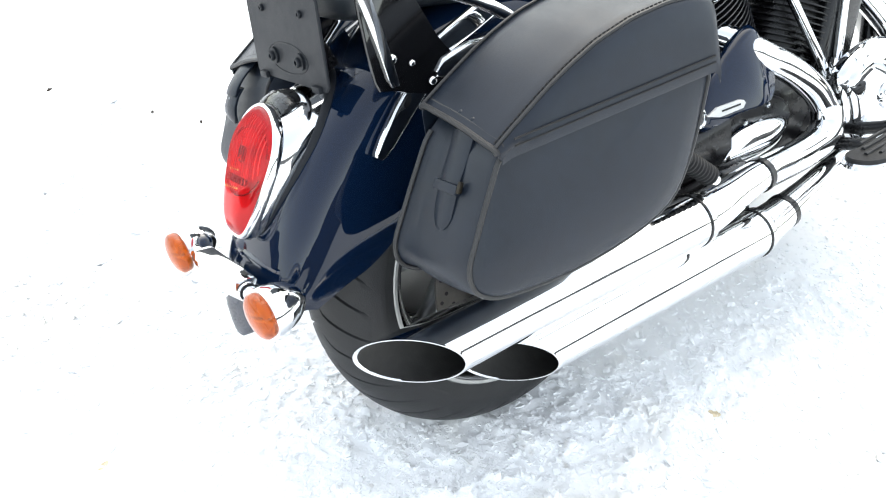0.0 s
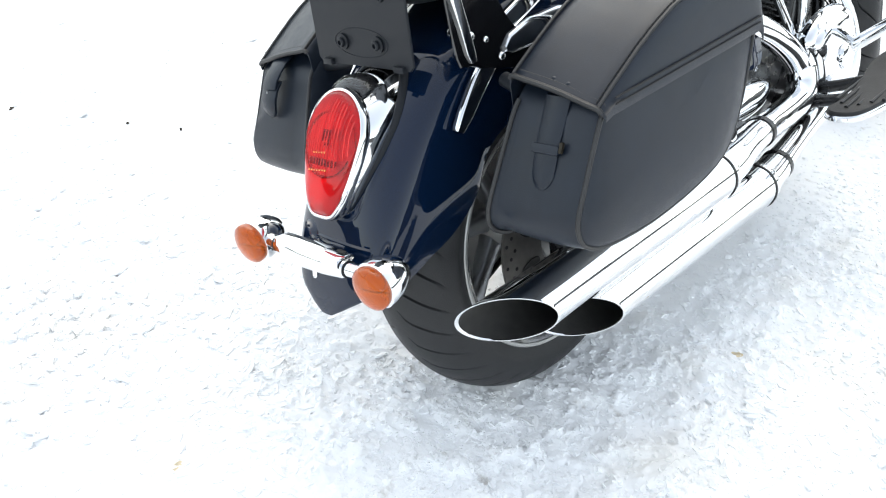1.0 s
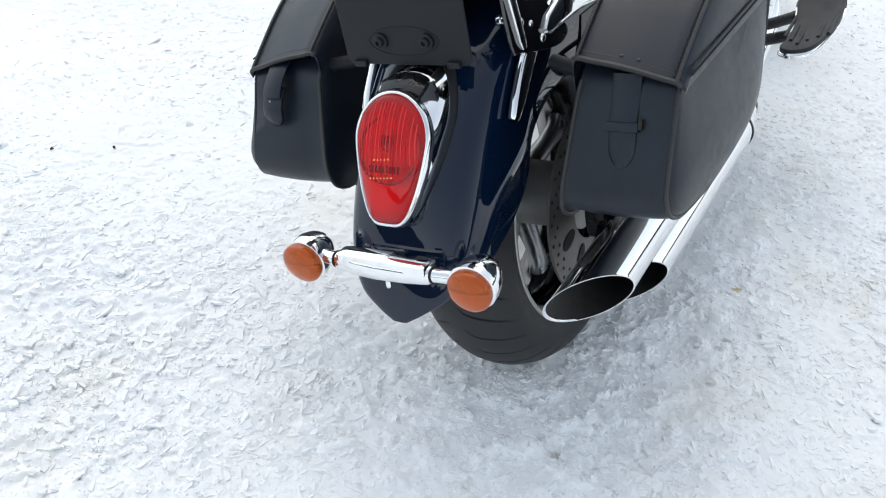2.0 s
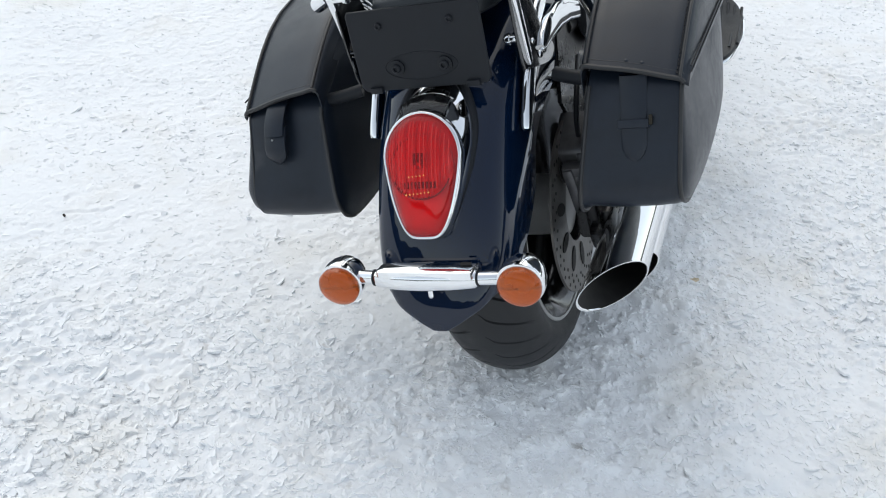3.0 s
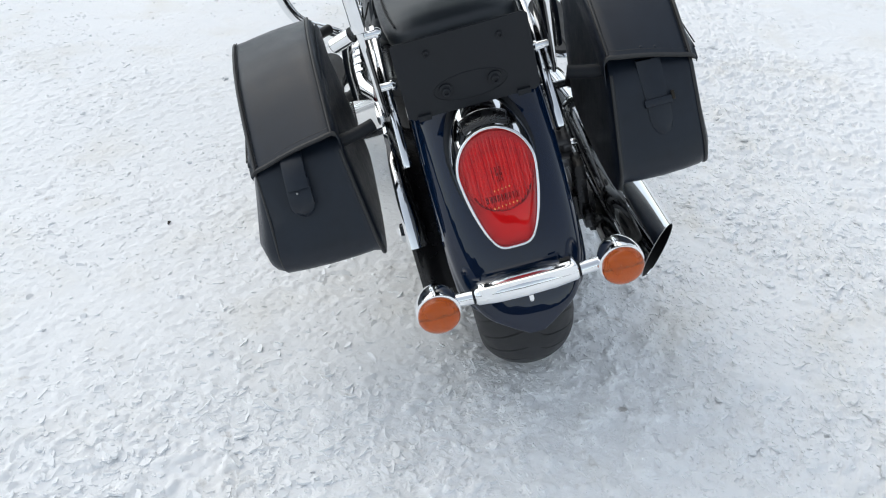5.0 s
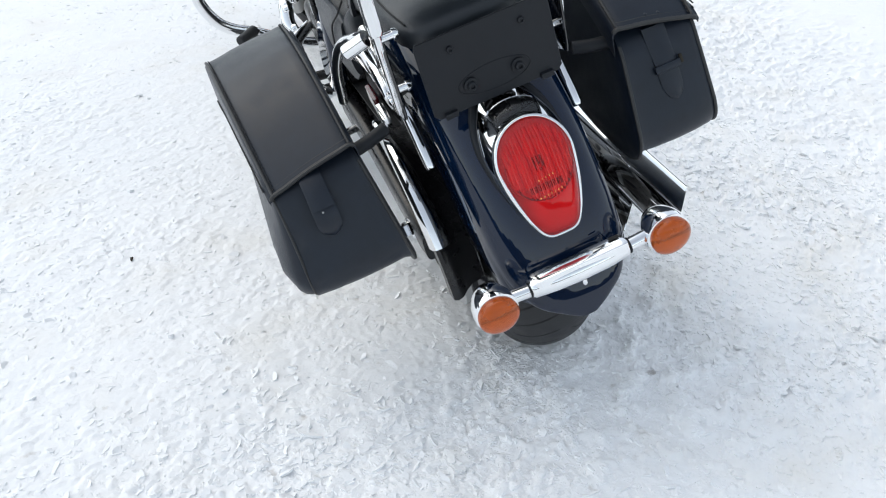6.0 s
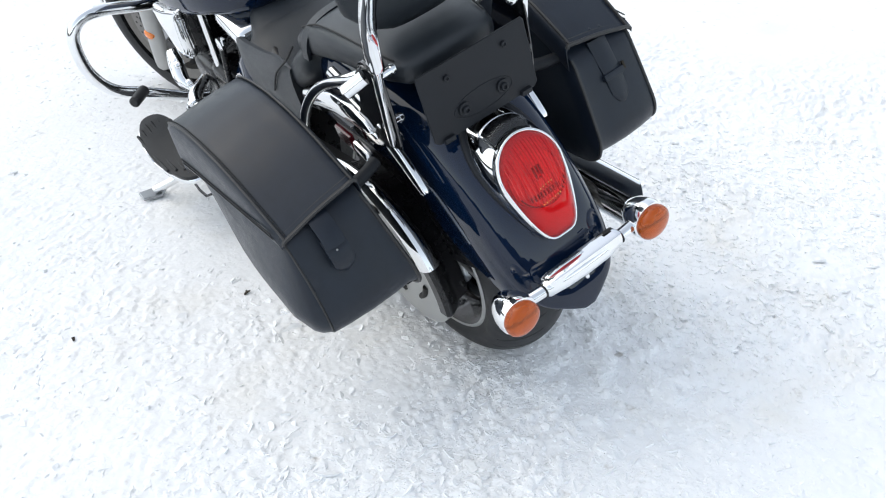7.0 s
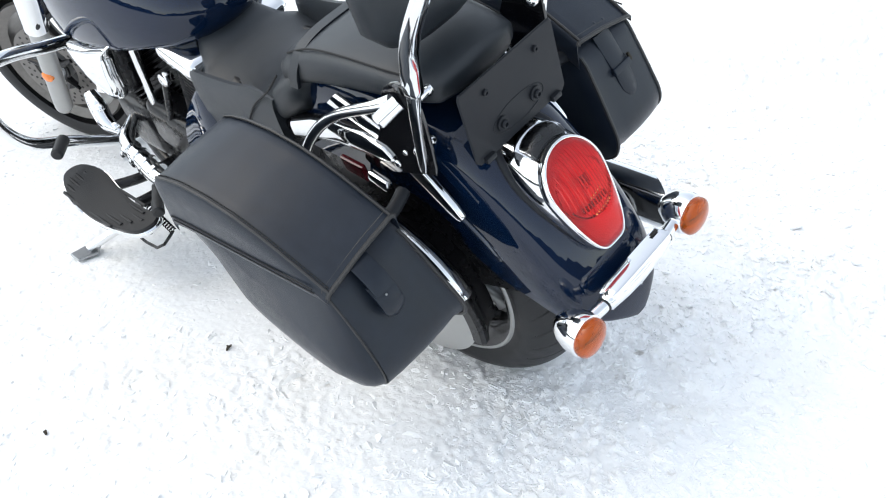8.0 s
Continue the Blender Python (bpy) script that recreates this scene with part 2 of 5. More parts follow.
def add_plate(bm, outline, place, thick, bevel=0.002):
    """A plate of the 2D outline; place(u, v, w) gives the 3D point, w across the plate from -thick/2 to thick/2, with its rims eased."""
    cu, cv = np.mean([p[0] for p in outline]), np.mean([p[1] for p in outline])
    size = max(np.ptp([p[0] for p in outline]), np.ptp([p[1] for p in outline]))
    k = 1 - 2 * bevel / size
    rings = []
    for w, s in ((-thick / 2, k), (-thick / 2 + bevel, 1), (thick / 2 - bevel, 1), (thick / 2, k)):
        rings.append([place(cu + (u - cu) * s, cv + (v - cv) * s, w) for u, v in outline])
    add_rings(bm, rings)
    return bm


def add_pillow(bm, outline, place, low, high, rows=7, power=2.2):
    """A cushion-shaped cover over the 2D outline, from w = low at its rim to w = high in the middle."""
    cu, cv = np.mean([p[0] for p in outline]), np.mean([p[1] for p in outline])
    rings = [[place(u, v, low - 0.02) for u, v in outline]]
    for k in range(rows + 1):
        s = 1 - 0.9 * (k / rows) ** 1.3
        w = low + (high - low) * (1 - s**power) ** (1 / power)
        rings.append([place(cu + (u - cu) * s, cv + (v - cv) * s, w) for u, v in outline])
    add_rings(bm, rings)
    return bm


def add_bolt(bm, centre, axis, r, h, hollow=True):
    prof = [(0, r), (h * 0.7, r), (h, r * 0.8)]
    prof += [(h, r * 0.5), (h * 0.5, r * 0.45), (h * 0.5, 0.0005)] if hollow else [(h * 1.1, 0.0005)]
    add_lathe(bm, [(-h * 0.5, r)] + prof, centre, axis, 14)
    return bm


def add_dome(bm, centre, axis, r, h, sides=24, rows=6, back=0.0):
    prof = [(-back, r)] if back else []
    prof += [(h * math.sin(a), max(r * math.cos(a), 0.0004)) for a in (math.pi / 2 * k / rows for k in range(rows + 1))]
    add_lathe(bm, prof, centre, axis, sides)
    return bm


def mirrored(points, s):
    return [(s * p[0], *p[1:]) for p in points]


def oval(a, b, n=28, power=2.0):
    return [(a * math.copysign(abs(math.cos(t)) ** (2 / power), math.cos(t)), b * math.copysign(abs(math.sin(t)) ** (2 / power), math.sin(t))) for t in (2 * math.pi * k / n for k in range(n))]


def fold(value, points):
    """Piecewise linear look-up."""
    return float(np.interp(value, [p[0] for p in points], [p[1] for p in points]))


# ---- ground: trampled snow ----


def lattice(x, y, seed):
    """Smooth value noise, about -1 to 1."""
    rng = np.random.RandomState(seed)
    table = rng.rand(256, 256) * 2 - 1
    xi, yi = np.floor(x).astype(int), np.floor(y).astype(int)
    fx, fy = x - xi, y - yi
    fx, fy = fx * fx * (3 - 2 * fx), fy * fy * (3 - 2 * fy)
    g = lambda i, j: table[i & 255, j & 255]
    return (g(xi, yi) * (1 - fx) + g(xi + 1, yi) * fx) * (1 - fy) + (g(xi, yi + 1) * (1 - fx) + g(xi + 1, yi + 1) * fx) * fy


def plates(x, y, seed):
    """Tilted flat flakes, one to each jittered cell of side 1: their height, about -1 to 1."""
    rng = np.random.RandomState(seed)
    px, py, ways = rng.rand(256, 256), rng.rand(256, 256), rng.rand(256, 256)
    xi, yi = np.floor(x).astype(int), np.floor(y).astype(int)
    near, high = np.full(np.shape(x), 9.0), np.zeros(np.shape(x))
    for i in (-1, 0, 1):
        for j in (-1, 0, 1):
            a, b = (xi + i) & 255, (yi + j) & 255
            dx, dy = x - xi - i - px[a, b], y - yi - j - py[a, b]
            d = dx * dx + dy * dy
            turn = 1.2 + 1.6 * (ways[a, b] - 0.5)
            h = dx * np.cos(turn) + dy * np.sin(turn) + 0.7 * (px[b, a] - 0.5)
            high = np.where(d < near, h, high)
            near = np.minimum(d, near)
    return high


def strewn(x, y):
    """How rough the trodden crust is: broken behind and to the right of the motorcycle, smooth beside its left."""
    step = lambda k: 1 / (1 + np.exp(-np.clip(k, -30, 30)))
    rough = 0.33 + 0.66 * step((-0.06 - y + 0.1 * x) / 0.11) + 0.75 * step((x - 0.3) / 0.1)
    rough = rough * (1 - 0.6 * np.exp(-((x + 0.3) / 0.2) ** 2 - ((y + 0.13) / 0.14) ** 2))
    return np.minimum(rough, 1.25)


def snow_height(x, y):
    z = 0.005 * lattice(x * 1.7, y * 1.7, 1) + 0.0022 * lattice(x * 5 + 3, y * 5, 2)
    # trodden flakes: small broken plates with steep edges, strewn unevenly
    u, v = 0.8 * x + 0.6 * y, -0.6 * x + 0.8 * y
    wu, wv = u + 0.012 * lattice(x * 33, y * 33, 11), v + 0.012 * lattice(x * 37 + 5, y * 37, 12)
    patch = strewn(x, y) * np.clip(0.62 + 1.0 * lattice(x * 1.6 + 7, y * 1.6, 3) + 0.5 * lattice(x * 4.3, y * 4.3 + 2, 13), 0.06, 1.2)
    flake = lattice(wu * 34, wv * 50, 4) + 0.7 * lattice(wu * 75, wv * 95, 5) + 0.4 * lattice(x * 150 + 3, y * 150, 9)
    z += patch * (0.0031 * np.tanh(4.5 * (flake - 0.25)) + 0.0012 * flake)
    z += patch * (0.0012 * plates(wu * 24, wv * 36, 21) + 0.0013 * plates(wu * 55, wv * 70, 22))
    crumb = np.clip(lattice(wu * 44 + 9, wv * 56, 6) + 0.4 * lattice(x * 105, y * 105, 8) - 0.5, 0, 1)
    near_tyre = 0.3 + 2.4 * np.exp(-((x - 0.03) ** 2 + (y + 0.36) ** 2) / 0.05)
    z += 0.014 * crumb * np.clip(patch, 0.3, 1.2) * near_tyre
    z += 0.0007 * lattice(x * 130, y * 130, 7)
    # churned lumps beside and behind the rear tyre
    churn = np.exp(-((x - 0.08) / 0.45) ** 2 - ((y + 0.38) / 0.26) ** 2) + np.exp(-((x - 0.3) / 0.2) ** 2 - ((y - 0.3) / 0.7) ** 2)
    churn = churn * (0.35 + 0.65 / (1 + np.exp(-np.clip((x + 0.14) / 0.05, -30, 30))))
    lump = lattice(wu * 17 + 3, wv * 21, 31) + 0.6 * lattice(wu * 38, wv * 45 + 4, 32) + 0.35 * lattice(x * 85, y * 85, 33)
    z += np.clip(churn, 0, 1) * (0.0052 * lump + 0.0042 * np.tanh(5 * (lump - 0.25)))
    # worn hollow under the motorcycle, deeper where the tyres stand
    z -= 0.022 * np.exp(-((x - 0.12) / 0.55) ** 2 - ((y - 0.35) / 0.8) ** 2)
    z -= 0.020 * np.exp(-((x + 0.02) / 0.16) ** 2 - ((y - 0.02) / 0.22) ** 2)
    z -= 0.012 * np.exp(-((x + 0.05) / 0.2) ** 2 - ((y - 1.65) / 0.3) ** 2)
    return z


def build_ground():
    near_x = np.concatenate([np.arange(-3.6, -2.4, 0.016), np.arange(-2.4, -1.9, 0.008), np.arange(-1.9, 1.4, 0.0046), np.arange(1.4, 2.1, 0.008), np.arange(2.1, 3.8, 0.016)])
    near_y = np.concatenate([np.arange(-1.6, -1.05, 0.012), np.arange(-1.05, 1.7, 0.0046), np.arange(1.7, 2.6, 0.009), np.arange(2.6, 5.2, 0.016)])
    far = np.array([0.05, 0.15, 0.4, 1, 2.5, 6, 14, 35, 90, 250, 700, 2000])
    xs = np.concatenate([near_x[0] - far[::-1], near_x, near_x[-1] + far])
    ys = np.concatenate([near_y[0] - far[::-1], near_y, near_y[-1] + far])
    gx, gy = np.meshgrid(xs, ys)
    gz = snow_height(gx, gy)
    away = np.clip((np.hypot(gx, gy - 1) - 4) / 3, 0, 1)
    gz = gz * (1 - away)
    nx, ny = len(xs), len(ys)
    co = np.stack([gx, gy, gz], -1).reshape(-1, 3).astype(np.float32)
    i = (np.arange(ny - 1)[:, None] * nx + np.arange(nx - 1)).ravel()
    quads = np.stack([i, i + 1, i + 1 + nx, i + nx], -1).astype(np.int32)
    me = bpy.data.meshes.new("ground")
    me.vertices.add(len(co))
    me.vertices.foreach_set("co", co.ravel())
    me.loops.add(quads.size)
    me.loops.foreach_set("vertex_index", quads.ravel())
    me.polygons.add(len(quads))
    me.polygons.foreach_set("loop_start", np.arange(0, quads.size, 4, dtype=np.int32))
    me.polygons.foreach_set("use_smooth", np.ones(len(quads), dtype=bool))
    me.update(calc_edges=True)
    me.materials.append(SNOW)
    return tagged(new("ground", me), "trampled packed white snow with loose crumbs", "ground", kind="structure")


build_ground()


def build_flakes(count, crumbs):
    """Loose flakes and crumbs of trodden snow: flat chips that lie tilted, half sunk into the crust."""
    rng = np.random.RandomState(77)
    px, py, small = np.empty(0), np.empty(0), np.empty(0)
    # where they lie thickly: (x, y, reach, share)
    thick = ((-0.75, -0.35, 0.55, 1.0), (-0.25, -0.6, 0.4, 0.7), (0.55, -0.35, 0.38, 0.9), (0.8, 0.05, 0.45, 1.3), (0.0, -0.33, 0.22, 1.0), (0.9, 0.9, 0.6, 0.3))
    for goal, tiny in ((count, 0.0), (crumbs, 1.0)):
        got = 0
        while got < goal:
            x, y = rng.uniform(-2.4, 1.5, 60000), rng.uniform(-1.3, 2.5, 60000)
            patch = np.clip(0.45 + 1.1 * lattice(x * 2.6 + 7, y * 2.6, 3) + 0.7 * lattice(x * 7.3, y * 7.3 + 2, 13), 0.12, 1.2)
            if tiny:
                odds = 1.0 * np.exp(-((x - 0.22 - 0.05 * y) / 0.17) ** 2 - ((y - 0.25) / 0.75) ** 2) + np.exp(-((x - 0.02) / 0.22) ** 2 - ((y + 0.33) / 0.13) ** 2) + 0.06 * patch
            else:
                odds = 0.07 + sum(s * np.exp(-((x - a) ** 2 + (y - b) ** 2) / r**2) for a, b, r, s in thick)
                odds = 0.75 * np.clip(odds, 0, 1) * patch * strewn(x, y)
            keep = rng.rand(60000) < odds * 0.35
            x, y = x[keep][: goal - got], y[keep][: goal - got]
            px, py, small = np.append(px, x), np.append(py, y), np.append(small, np.full(len(x), tiny))
            got += len(x)
    n, sides = len(px), 8
    size = np.where(small > 0, rng.uniform(0.002, 0.0045, n) + 0.006 * rng.rand(n) ** 5, 0.0025 + 0.0085 * rng.rand(n) ** 2.6)
    long = np.where(small > 0, 1.0, 0.8 + 1.1 * rng.rand(n)) * size
    turn = rng.uniform(0, 6.28, n)
    tilt = np.where(small > 0, np.clip(rng.normal(0, 0.35, n), -0.7, 0.7), np.clip(rng.normal(-0.1, 0.3, n), -0.6, 0.5))
    deep = np.where(small > 0, size * 1.3, 0.006)
    a = 2 * np.pi * np.arange(sides) / sides
    wob = 1 + 0.5 * rng.uniform(-1, 1, (n, sides))
    u, v = long[:, None] * np.cos(a) * wob, 0.85 * size[:, None] * np.sin(a) * wob
    up = np.where(small > 0, size * 0.12, -0.0004 + 0.0011 * rng.rand(n))[:, None]
    rise = v * np.tan(tilt)[:, None] + up + 0.0011 * rng.uniform(-1, 1, (n, sides))
    tops = [u, v, rise]
    feet = [u * 0.98, v * 0.98, rise - deep[:, None]]
    mid = [0 * u[:, :1], 0 * u[:, :1], up + np.where(small > 0, size * 0.22, 0.0)[:, None]]
    gz = snow_height(px, py)[:, None]
    all_u, all_v, all_w = (np.concatenate([mid[k], tops[k], feet[k]], 1) for k in range(3))
    c, s = np.cos(turn)[:, None], np.sin(turn)[:, None]
    co = np.stack([px[:, None] + c * all_u - s * all_v, py[:, None] + s * all_u + c * all_v, gz + all_w], -1).reshape(-1, 3).astype(np.float32)
    base = (np.arange(n) * (1 + 2 * sides))[:, None]
    i, j = np.arange(sides), (np.arange(sides) + 1) % sides
    tris = np.stack([base + 0 * i, base + 1 + i, base + 1 + j], -1).reshape(-1, 3)
    quads = np.stack([base + 1 + j, base + 1 + i, base + 1 + sides + i, base + 1 + sides + j], -1).reshape(-1, 4)
    me = bpy.data.meshes.new("snow_flakes")
    me.vertices.add(len(co))
    me.vertices.foreach_set("co", co.ravel())
    loops = np.concatenate([tris.ravel(), quads.ravel()]).astype(np.int32)
    me.loops.add(len(loops))
    me.loops.foreach_set("vertex_index", loops)
    starts = np.concatenate([np.arange(len(tris)) * 3, tris.size + np.arange(len(quads)) * 4]).astype(np.int32)
    me.polygons.add(len(starts))
    me.polygons.foreach_set("loop_start", starts)
    me.polygons.foreach_set("use_smooth", np.zeros(len(starts), dtype=bool))
    me.update(calc_edges=True)
    me.materials.append(SNOW)
    return tagged(new("snow_flakes", me), "loose flakes and crumbs of trodden white snow", "snow", kind="stuff")


build_flakes(30000, 14000)


def build_backdrop():
    """An added far dark ring, out of view itself, which shows only in the chrome."""
    bm = bmesh.new()
    rows = []
    for k in range(180):
        a = 2 * math.pi * k / 180
        top = 6.5 + 2.2 * math.sin(3 * a + 1) + 1.2 * math.sin(11 * a) + 0.7 * math.sin(37 * a)
        rows.append([(60 * math.cos(a), 60 * math.sin(a), -0.5), (60 * math.cos(a), 60 * math.sin(a), top), (62 * math.cos(a), 62 * math.sin(a), top), (62 * math.cos(a), 62 * math.sin(a), -0.5)])
    add_rings(bm, rows, False, True, True)
    me = bpy.data.meshes.new("backdrop")
    bm.to_mesh(me)
    bm.free()
    me.materials.append(DARKRING)
    tagged(new("backdrop", me), "added unseen dark ring on the horizon for reflections", "woods", kind="structure")


build_backdrop()

# ---- the motorcycle ----
AXLE = (0.0, 0.01, 0.285)
bike = thing("motorcycle", (0, 0, 0), "dark navy cruiser motorcycle with chrome exhausts on its side stand", "motorcycle")


def holder(name, parent, base=(0, 0, 0)):
    """An Empty that gathers the pieces of one part of the motorcycle."""
    ob = new(name)
    ob.empty_display_size = 0.04
    ob.parent = parent
    ob.location = Vector(base)
    ob["base"] = list(base)
    return ob


# rear wheel
def tyre_mesh(centre, big, half, grooves=34, rim=0.2, foot=None):
    """A tyre whose slanting grooves are cut along the mesh's own lines, two opposed rows of them."""
    bm = bmesh.new()
    cells = (0.0, 0.03, 0.075, 0.105, 0.25, 0.4, 0.55, 0.7, 0.85)
    rings = []
    for g in range(grooves):
        for c, f in enumerate(cells):
            ring = []
            for k in range(37):
                t = -2.05 + 4.1 * k / 36
                a = 2 * math.pi * (g + f + 0.9 * abs(t) ** 1.2 + (0.5 if t > 0 else 0.0) * min(abs(t) * 4, 1)) / grooves
                x = half * math.sin(t)
                r = big - half * 0.86 * (1 - math.cos(t))
                if c in (1, 2) and 0.18 < abs(t) < 1.12:
                    r -= 0.008 * min((abs(t) - 0.18) * 8, (1.12 - abs(t)) * 6, 1)
                if foot and abs(t) > 1.45:
                    k = (abs(t) - 1.45) / 0.6
                    x = math.copysign(half * math.sin(1.45) * (1 - k) + foot * k, t)
                    r = (big - half * 0.86 * (1 - math.cos(1.45))) * (1 - k) + rim * k
                ring.append(Vector((x, max(r, rim) * math.cos(a), max(r, rim) * math.sin(a))))
            rings.append(ring)
    add_rings(bm, rings, False, False, True)
    bmesh.ops.translate(bm, vec=centre, verts=bm.verts)
    return bm


rear = holder("rear_wheel", bike, AXLE)
part("tyre", tyre_mesh((AXLE[0] + 0.004, AXLE[1], AXLE[2]), 0.336, 0.1, rim=0.235, foot=0.089), RUBBER, rear, "wide black tyre with slanting grooves")
bm = bmesh.new()
add_lathe(bm, [(-0.088, 0.228), (-0.086, 0.236), (-0.078, 0.228), (-0.064, 0.208), (-0.03, 0.195), (0.03, 0.195), (0.064, 0.208), (0.082, 0.228), (0.09, 0.236), (0.092, 0.228), (0.082, 0.214), (0.05, 0.196), (0.03, 0.186), (-0.03, 0.186), (-0.05, 0.196), (-0.08, 0.214)], AXLE, (1, 0, 0), 72, False, True)
part("rim", bm, POLISHED, rear, "polished grey alloy rim", 30)
for x in (-0.086, 0.092):
    bm = bmesh.new()
    add_lathe(bm, [(-0.0025, 0.229), (-0.0035, 0.2345), (0.0, 0.238), (0.0035, 0.2345), (0.0025, 0.229)], (x, AXLE[1], AXLE[2]), (1, 0, 0), 72, False, True)
    part("rim_lip", bm, SILVER, rear, "bright rim lip")
for k in range(7):
    bm = bmesh.new()
    a0 = 2 * math.pi * k / 7 + 0.28
    rings = []
    for r, wide, thick, x in ((0.05, 0.024, 0.022, 0.0), (0.08, 0.019, 0.020, 0.004), (0.13, 0.016, 0.017, 0.012), (0.165, 0.021, 0.016, 0.018), (0.183, 0.036, 0.017, 0.02), (0.193, 0.06, 0.018, 0.02)):
        c, q = math.cos(a0), math.sin(a0)
        rings.append([(x - 0.03 + thick * v, AXLE[1] + r * c - wide * u * q, AXLE[2] + r * q + wide * u * c) for u, v in oval(1, 1, 14, 3)])
    add_rings(bm, rings)
    part("spoke", bm, BRUSHED, rear, "grey cast spoke")
bm = bmesh.new()
add_lathe(bm, [(-0.10, 0.03), (-0.1, 0.05), (-0.06, 0.062), (0.06, 0.062), (0.115, 0.06), (0.118, 0.03)], AXLE, (1, 0, 0), 32)
part("hub", bm, SILVER, rear)


def disc_mesh(centre, inner, outer, axis, holes=3, count=24, thick=0.005):
    bm = bmesh.new()
    add_lathe(bm, [(-thick / 2, inner), (-thick / 2, outer), (thick / 2, outer), (thick / 2, inner)], centre, axis, 64, False, True)
    return bm


def drill(bm, centre, axis, radii, count, r, depth):
    w, a, b = axes_of(axis)
    for j, rad in enumerate(radii):
        for k in range(count):
            t = 2 * math.pi * (k + j * 0.35) / count
            add_lathe(bm, [(-depth, r), (depth, r), (depth, r * 0.2)], Vector(centre) + rad * (math.cos(t) * a + math.sin(t) * b), axis, 8)


part("brake_disc", disc_mesh((0.126, AXLE[1], AXLE[2]), 0.075, 0.177, (1, 0, 0)), STEELDISC, rear, "drilled dark steel brake disc")
# dark plugs, not cut holes: the shade in them is colour
bm = bmesh.new()
drill(bm, (0.126, AXLE[1], AXLE[2]), (1, 0, 0), (0.146, 0.157, 0.168), 26, 0.0035, 0.0032)
tagged(part("disc_holes", bm, SOOTHOLE, rear), kind="stuff")
# dark raised ovals painted for the shaded openings of the disc
for k in range(10):
    a = 2 * math.pi * k / 10 + 0.2
    bm = bmesh.new()
    add_plate(bm, oval(0.026, 0.0125, 16), lambda u, v, w: Vector((0.1292 + w, AXLE[1] + (0.112 + u) * math.cos(a) - v * math.sin(a), AXLE[2] + (0.112 + u) * math.sin(a) + v * math.cos(a))), 0.0022, 0.0006)
    part("disc_slot", bm, SOOTHOLE, rear)
bm = bmesh.new()
add_lathe(bm, [(-0.012, 0.05), (-0.012, 0.182), (-0.008, 0.188), (0.008, 0.188), (0.012, 0.182), (0.012, 0.05), (0.004, 0.045), (-0.004, 0.045)], (-0.135, AXLE[1], AXLE[2]), (1, 0, 0), 64, False, True)
add_lathe(bm, [(-0.03, 0.02), (-0.03, 0.045), (-0.012, 0.06), (0.02, 0.06)], (-0.135, AXLE[1], AXLE[2]), (1, 0, 0), 32)
part("belt_pulley", bm, SILVER, rear, "large silver belt pulley")
# pulley slots as dark bars, their shade put into the colour
for k in range(5):
    a = 2 * math.pi * k / 5
    bm = bmesh.new()
    add_tube(bm, [(-0.1475, AXLE[1] + 0.115 * math.cos(a + d), AXLE[2] + 0.115 * math.sin(a + d)) for d in (-0.3, 0, 0.3)], 0.007, 8, 4, 1.0)
    part("slot", bm, SOOTHOLE, rear)

# drive belt and its guard
bm = bmesh.new()
pts = [(-0.128, AXLE[1] + 0.181 * math.cos(a), AXLE[2] + 0.181 * math.sin(a)) for a in np.radians(range(90, 276, 8))]
pts = [(-0.135, 0.62, 0.40)] + pts + [(-0.135, 0.62, 0.30)]
rings = []
for p in pts:
    c = Vector(p)
    rings.append([c + Vector((dx, 0, dz)) for dx, dz in ((-0.016, -0.003), (0.016, -0.003), (0.016, 0.003), (-0.016, 0.003))])
add_rings(bm, rings)
part("drive_belt", bm, RUBBER, bike)

# swing arm
for s in (-1, 1):
    bm = bmesh.new()
    rings = []
    for y, w, h, z in ((-0.07, 0.014, 0.03, 0.285), (-0.02, 0.016, 0.04, 0.287), (0.1, 0.018, 0.036, 0.31), (0.3, 0.02, 0.04, 0.345), (0.5, 0.024, 0.05, 0.36)):
        rings.append([(s * 0.165 + w * u, y, z + h * v) for u, v in oval(1, 1, 14, 4)])
    add_rings(bm, rings)
    part("swing_arm", bm, SATIN, bike)
    bm = bmesh.new()
    add_lathe(bm, [(-0.02, 0.012), (-0.02, 0.02), (0, 0.022), (0.012, 0.02), (0.018, 0.012)], (s * 0.19, AXLE[1], AXLE[2]), (s, 0, 0), 6)
    add_lathe(bm, [(-0.02, 0.028), (-0.003, 0.028), (-0.003, 0.02)], (s * 0.19, AXLE[1], AXLE[2]), (s, 0, 0), 20)
    part("axle_nut", bm, CHROME, bike)

# rear caliper
caliper = holder("brake_caliper", bike, (0.15, 0.0, 0.42))
bm = bmesh.new()
add_box(bm, (0.150, 0.01, 0.428), (0.066, 0.105, 0.05), (22, 0, 0), 0.010, 3)
add_box(bm, (0.172, -0.02, 0.412), (0.022, 0.05, 0.045), (22, 0, 0), 0.007, 3)
part("caliper_body", bm, CALIPER, caliper, "grey cast brake caliper")
bm = bmesh.new()
add_box(bm, (0.150, -0.045, 0.345), (0.020, 0.03, 0.115), (8, -6, 0), 0.005)
add_box(bm, (0.158, -0.05, 0.395), (0.05, 0.025, 0.022), (10, 0, 0), 0.005)
part("caliper_bracket", bm, CALIPER, caliper)
for y, z in ((-0.048, 0.428), (0.03, 0.458)):
    bm = bmesh.new()
    add_bolt(bm, (0.184, y, z), (1, 0, 0), 0.007, 0.008)
    part("caliper_bolt", bm, CHROME, caliper)
bm = bmesh.new()
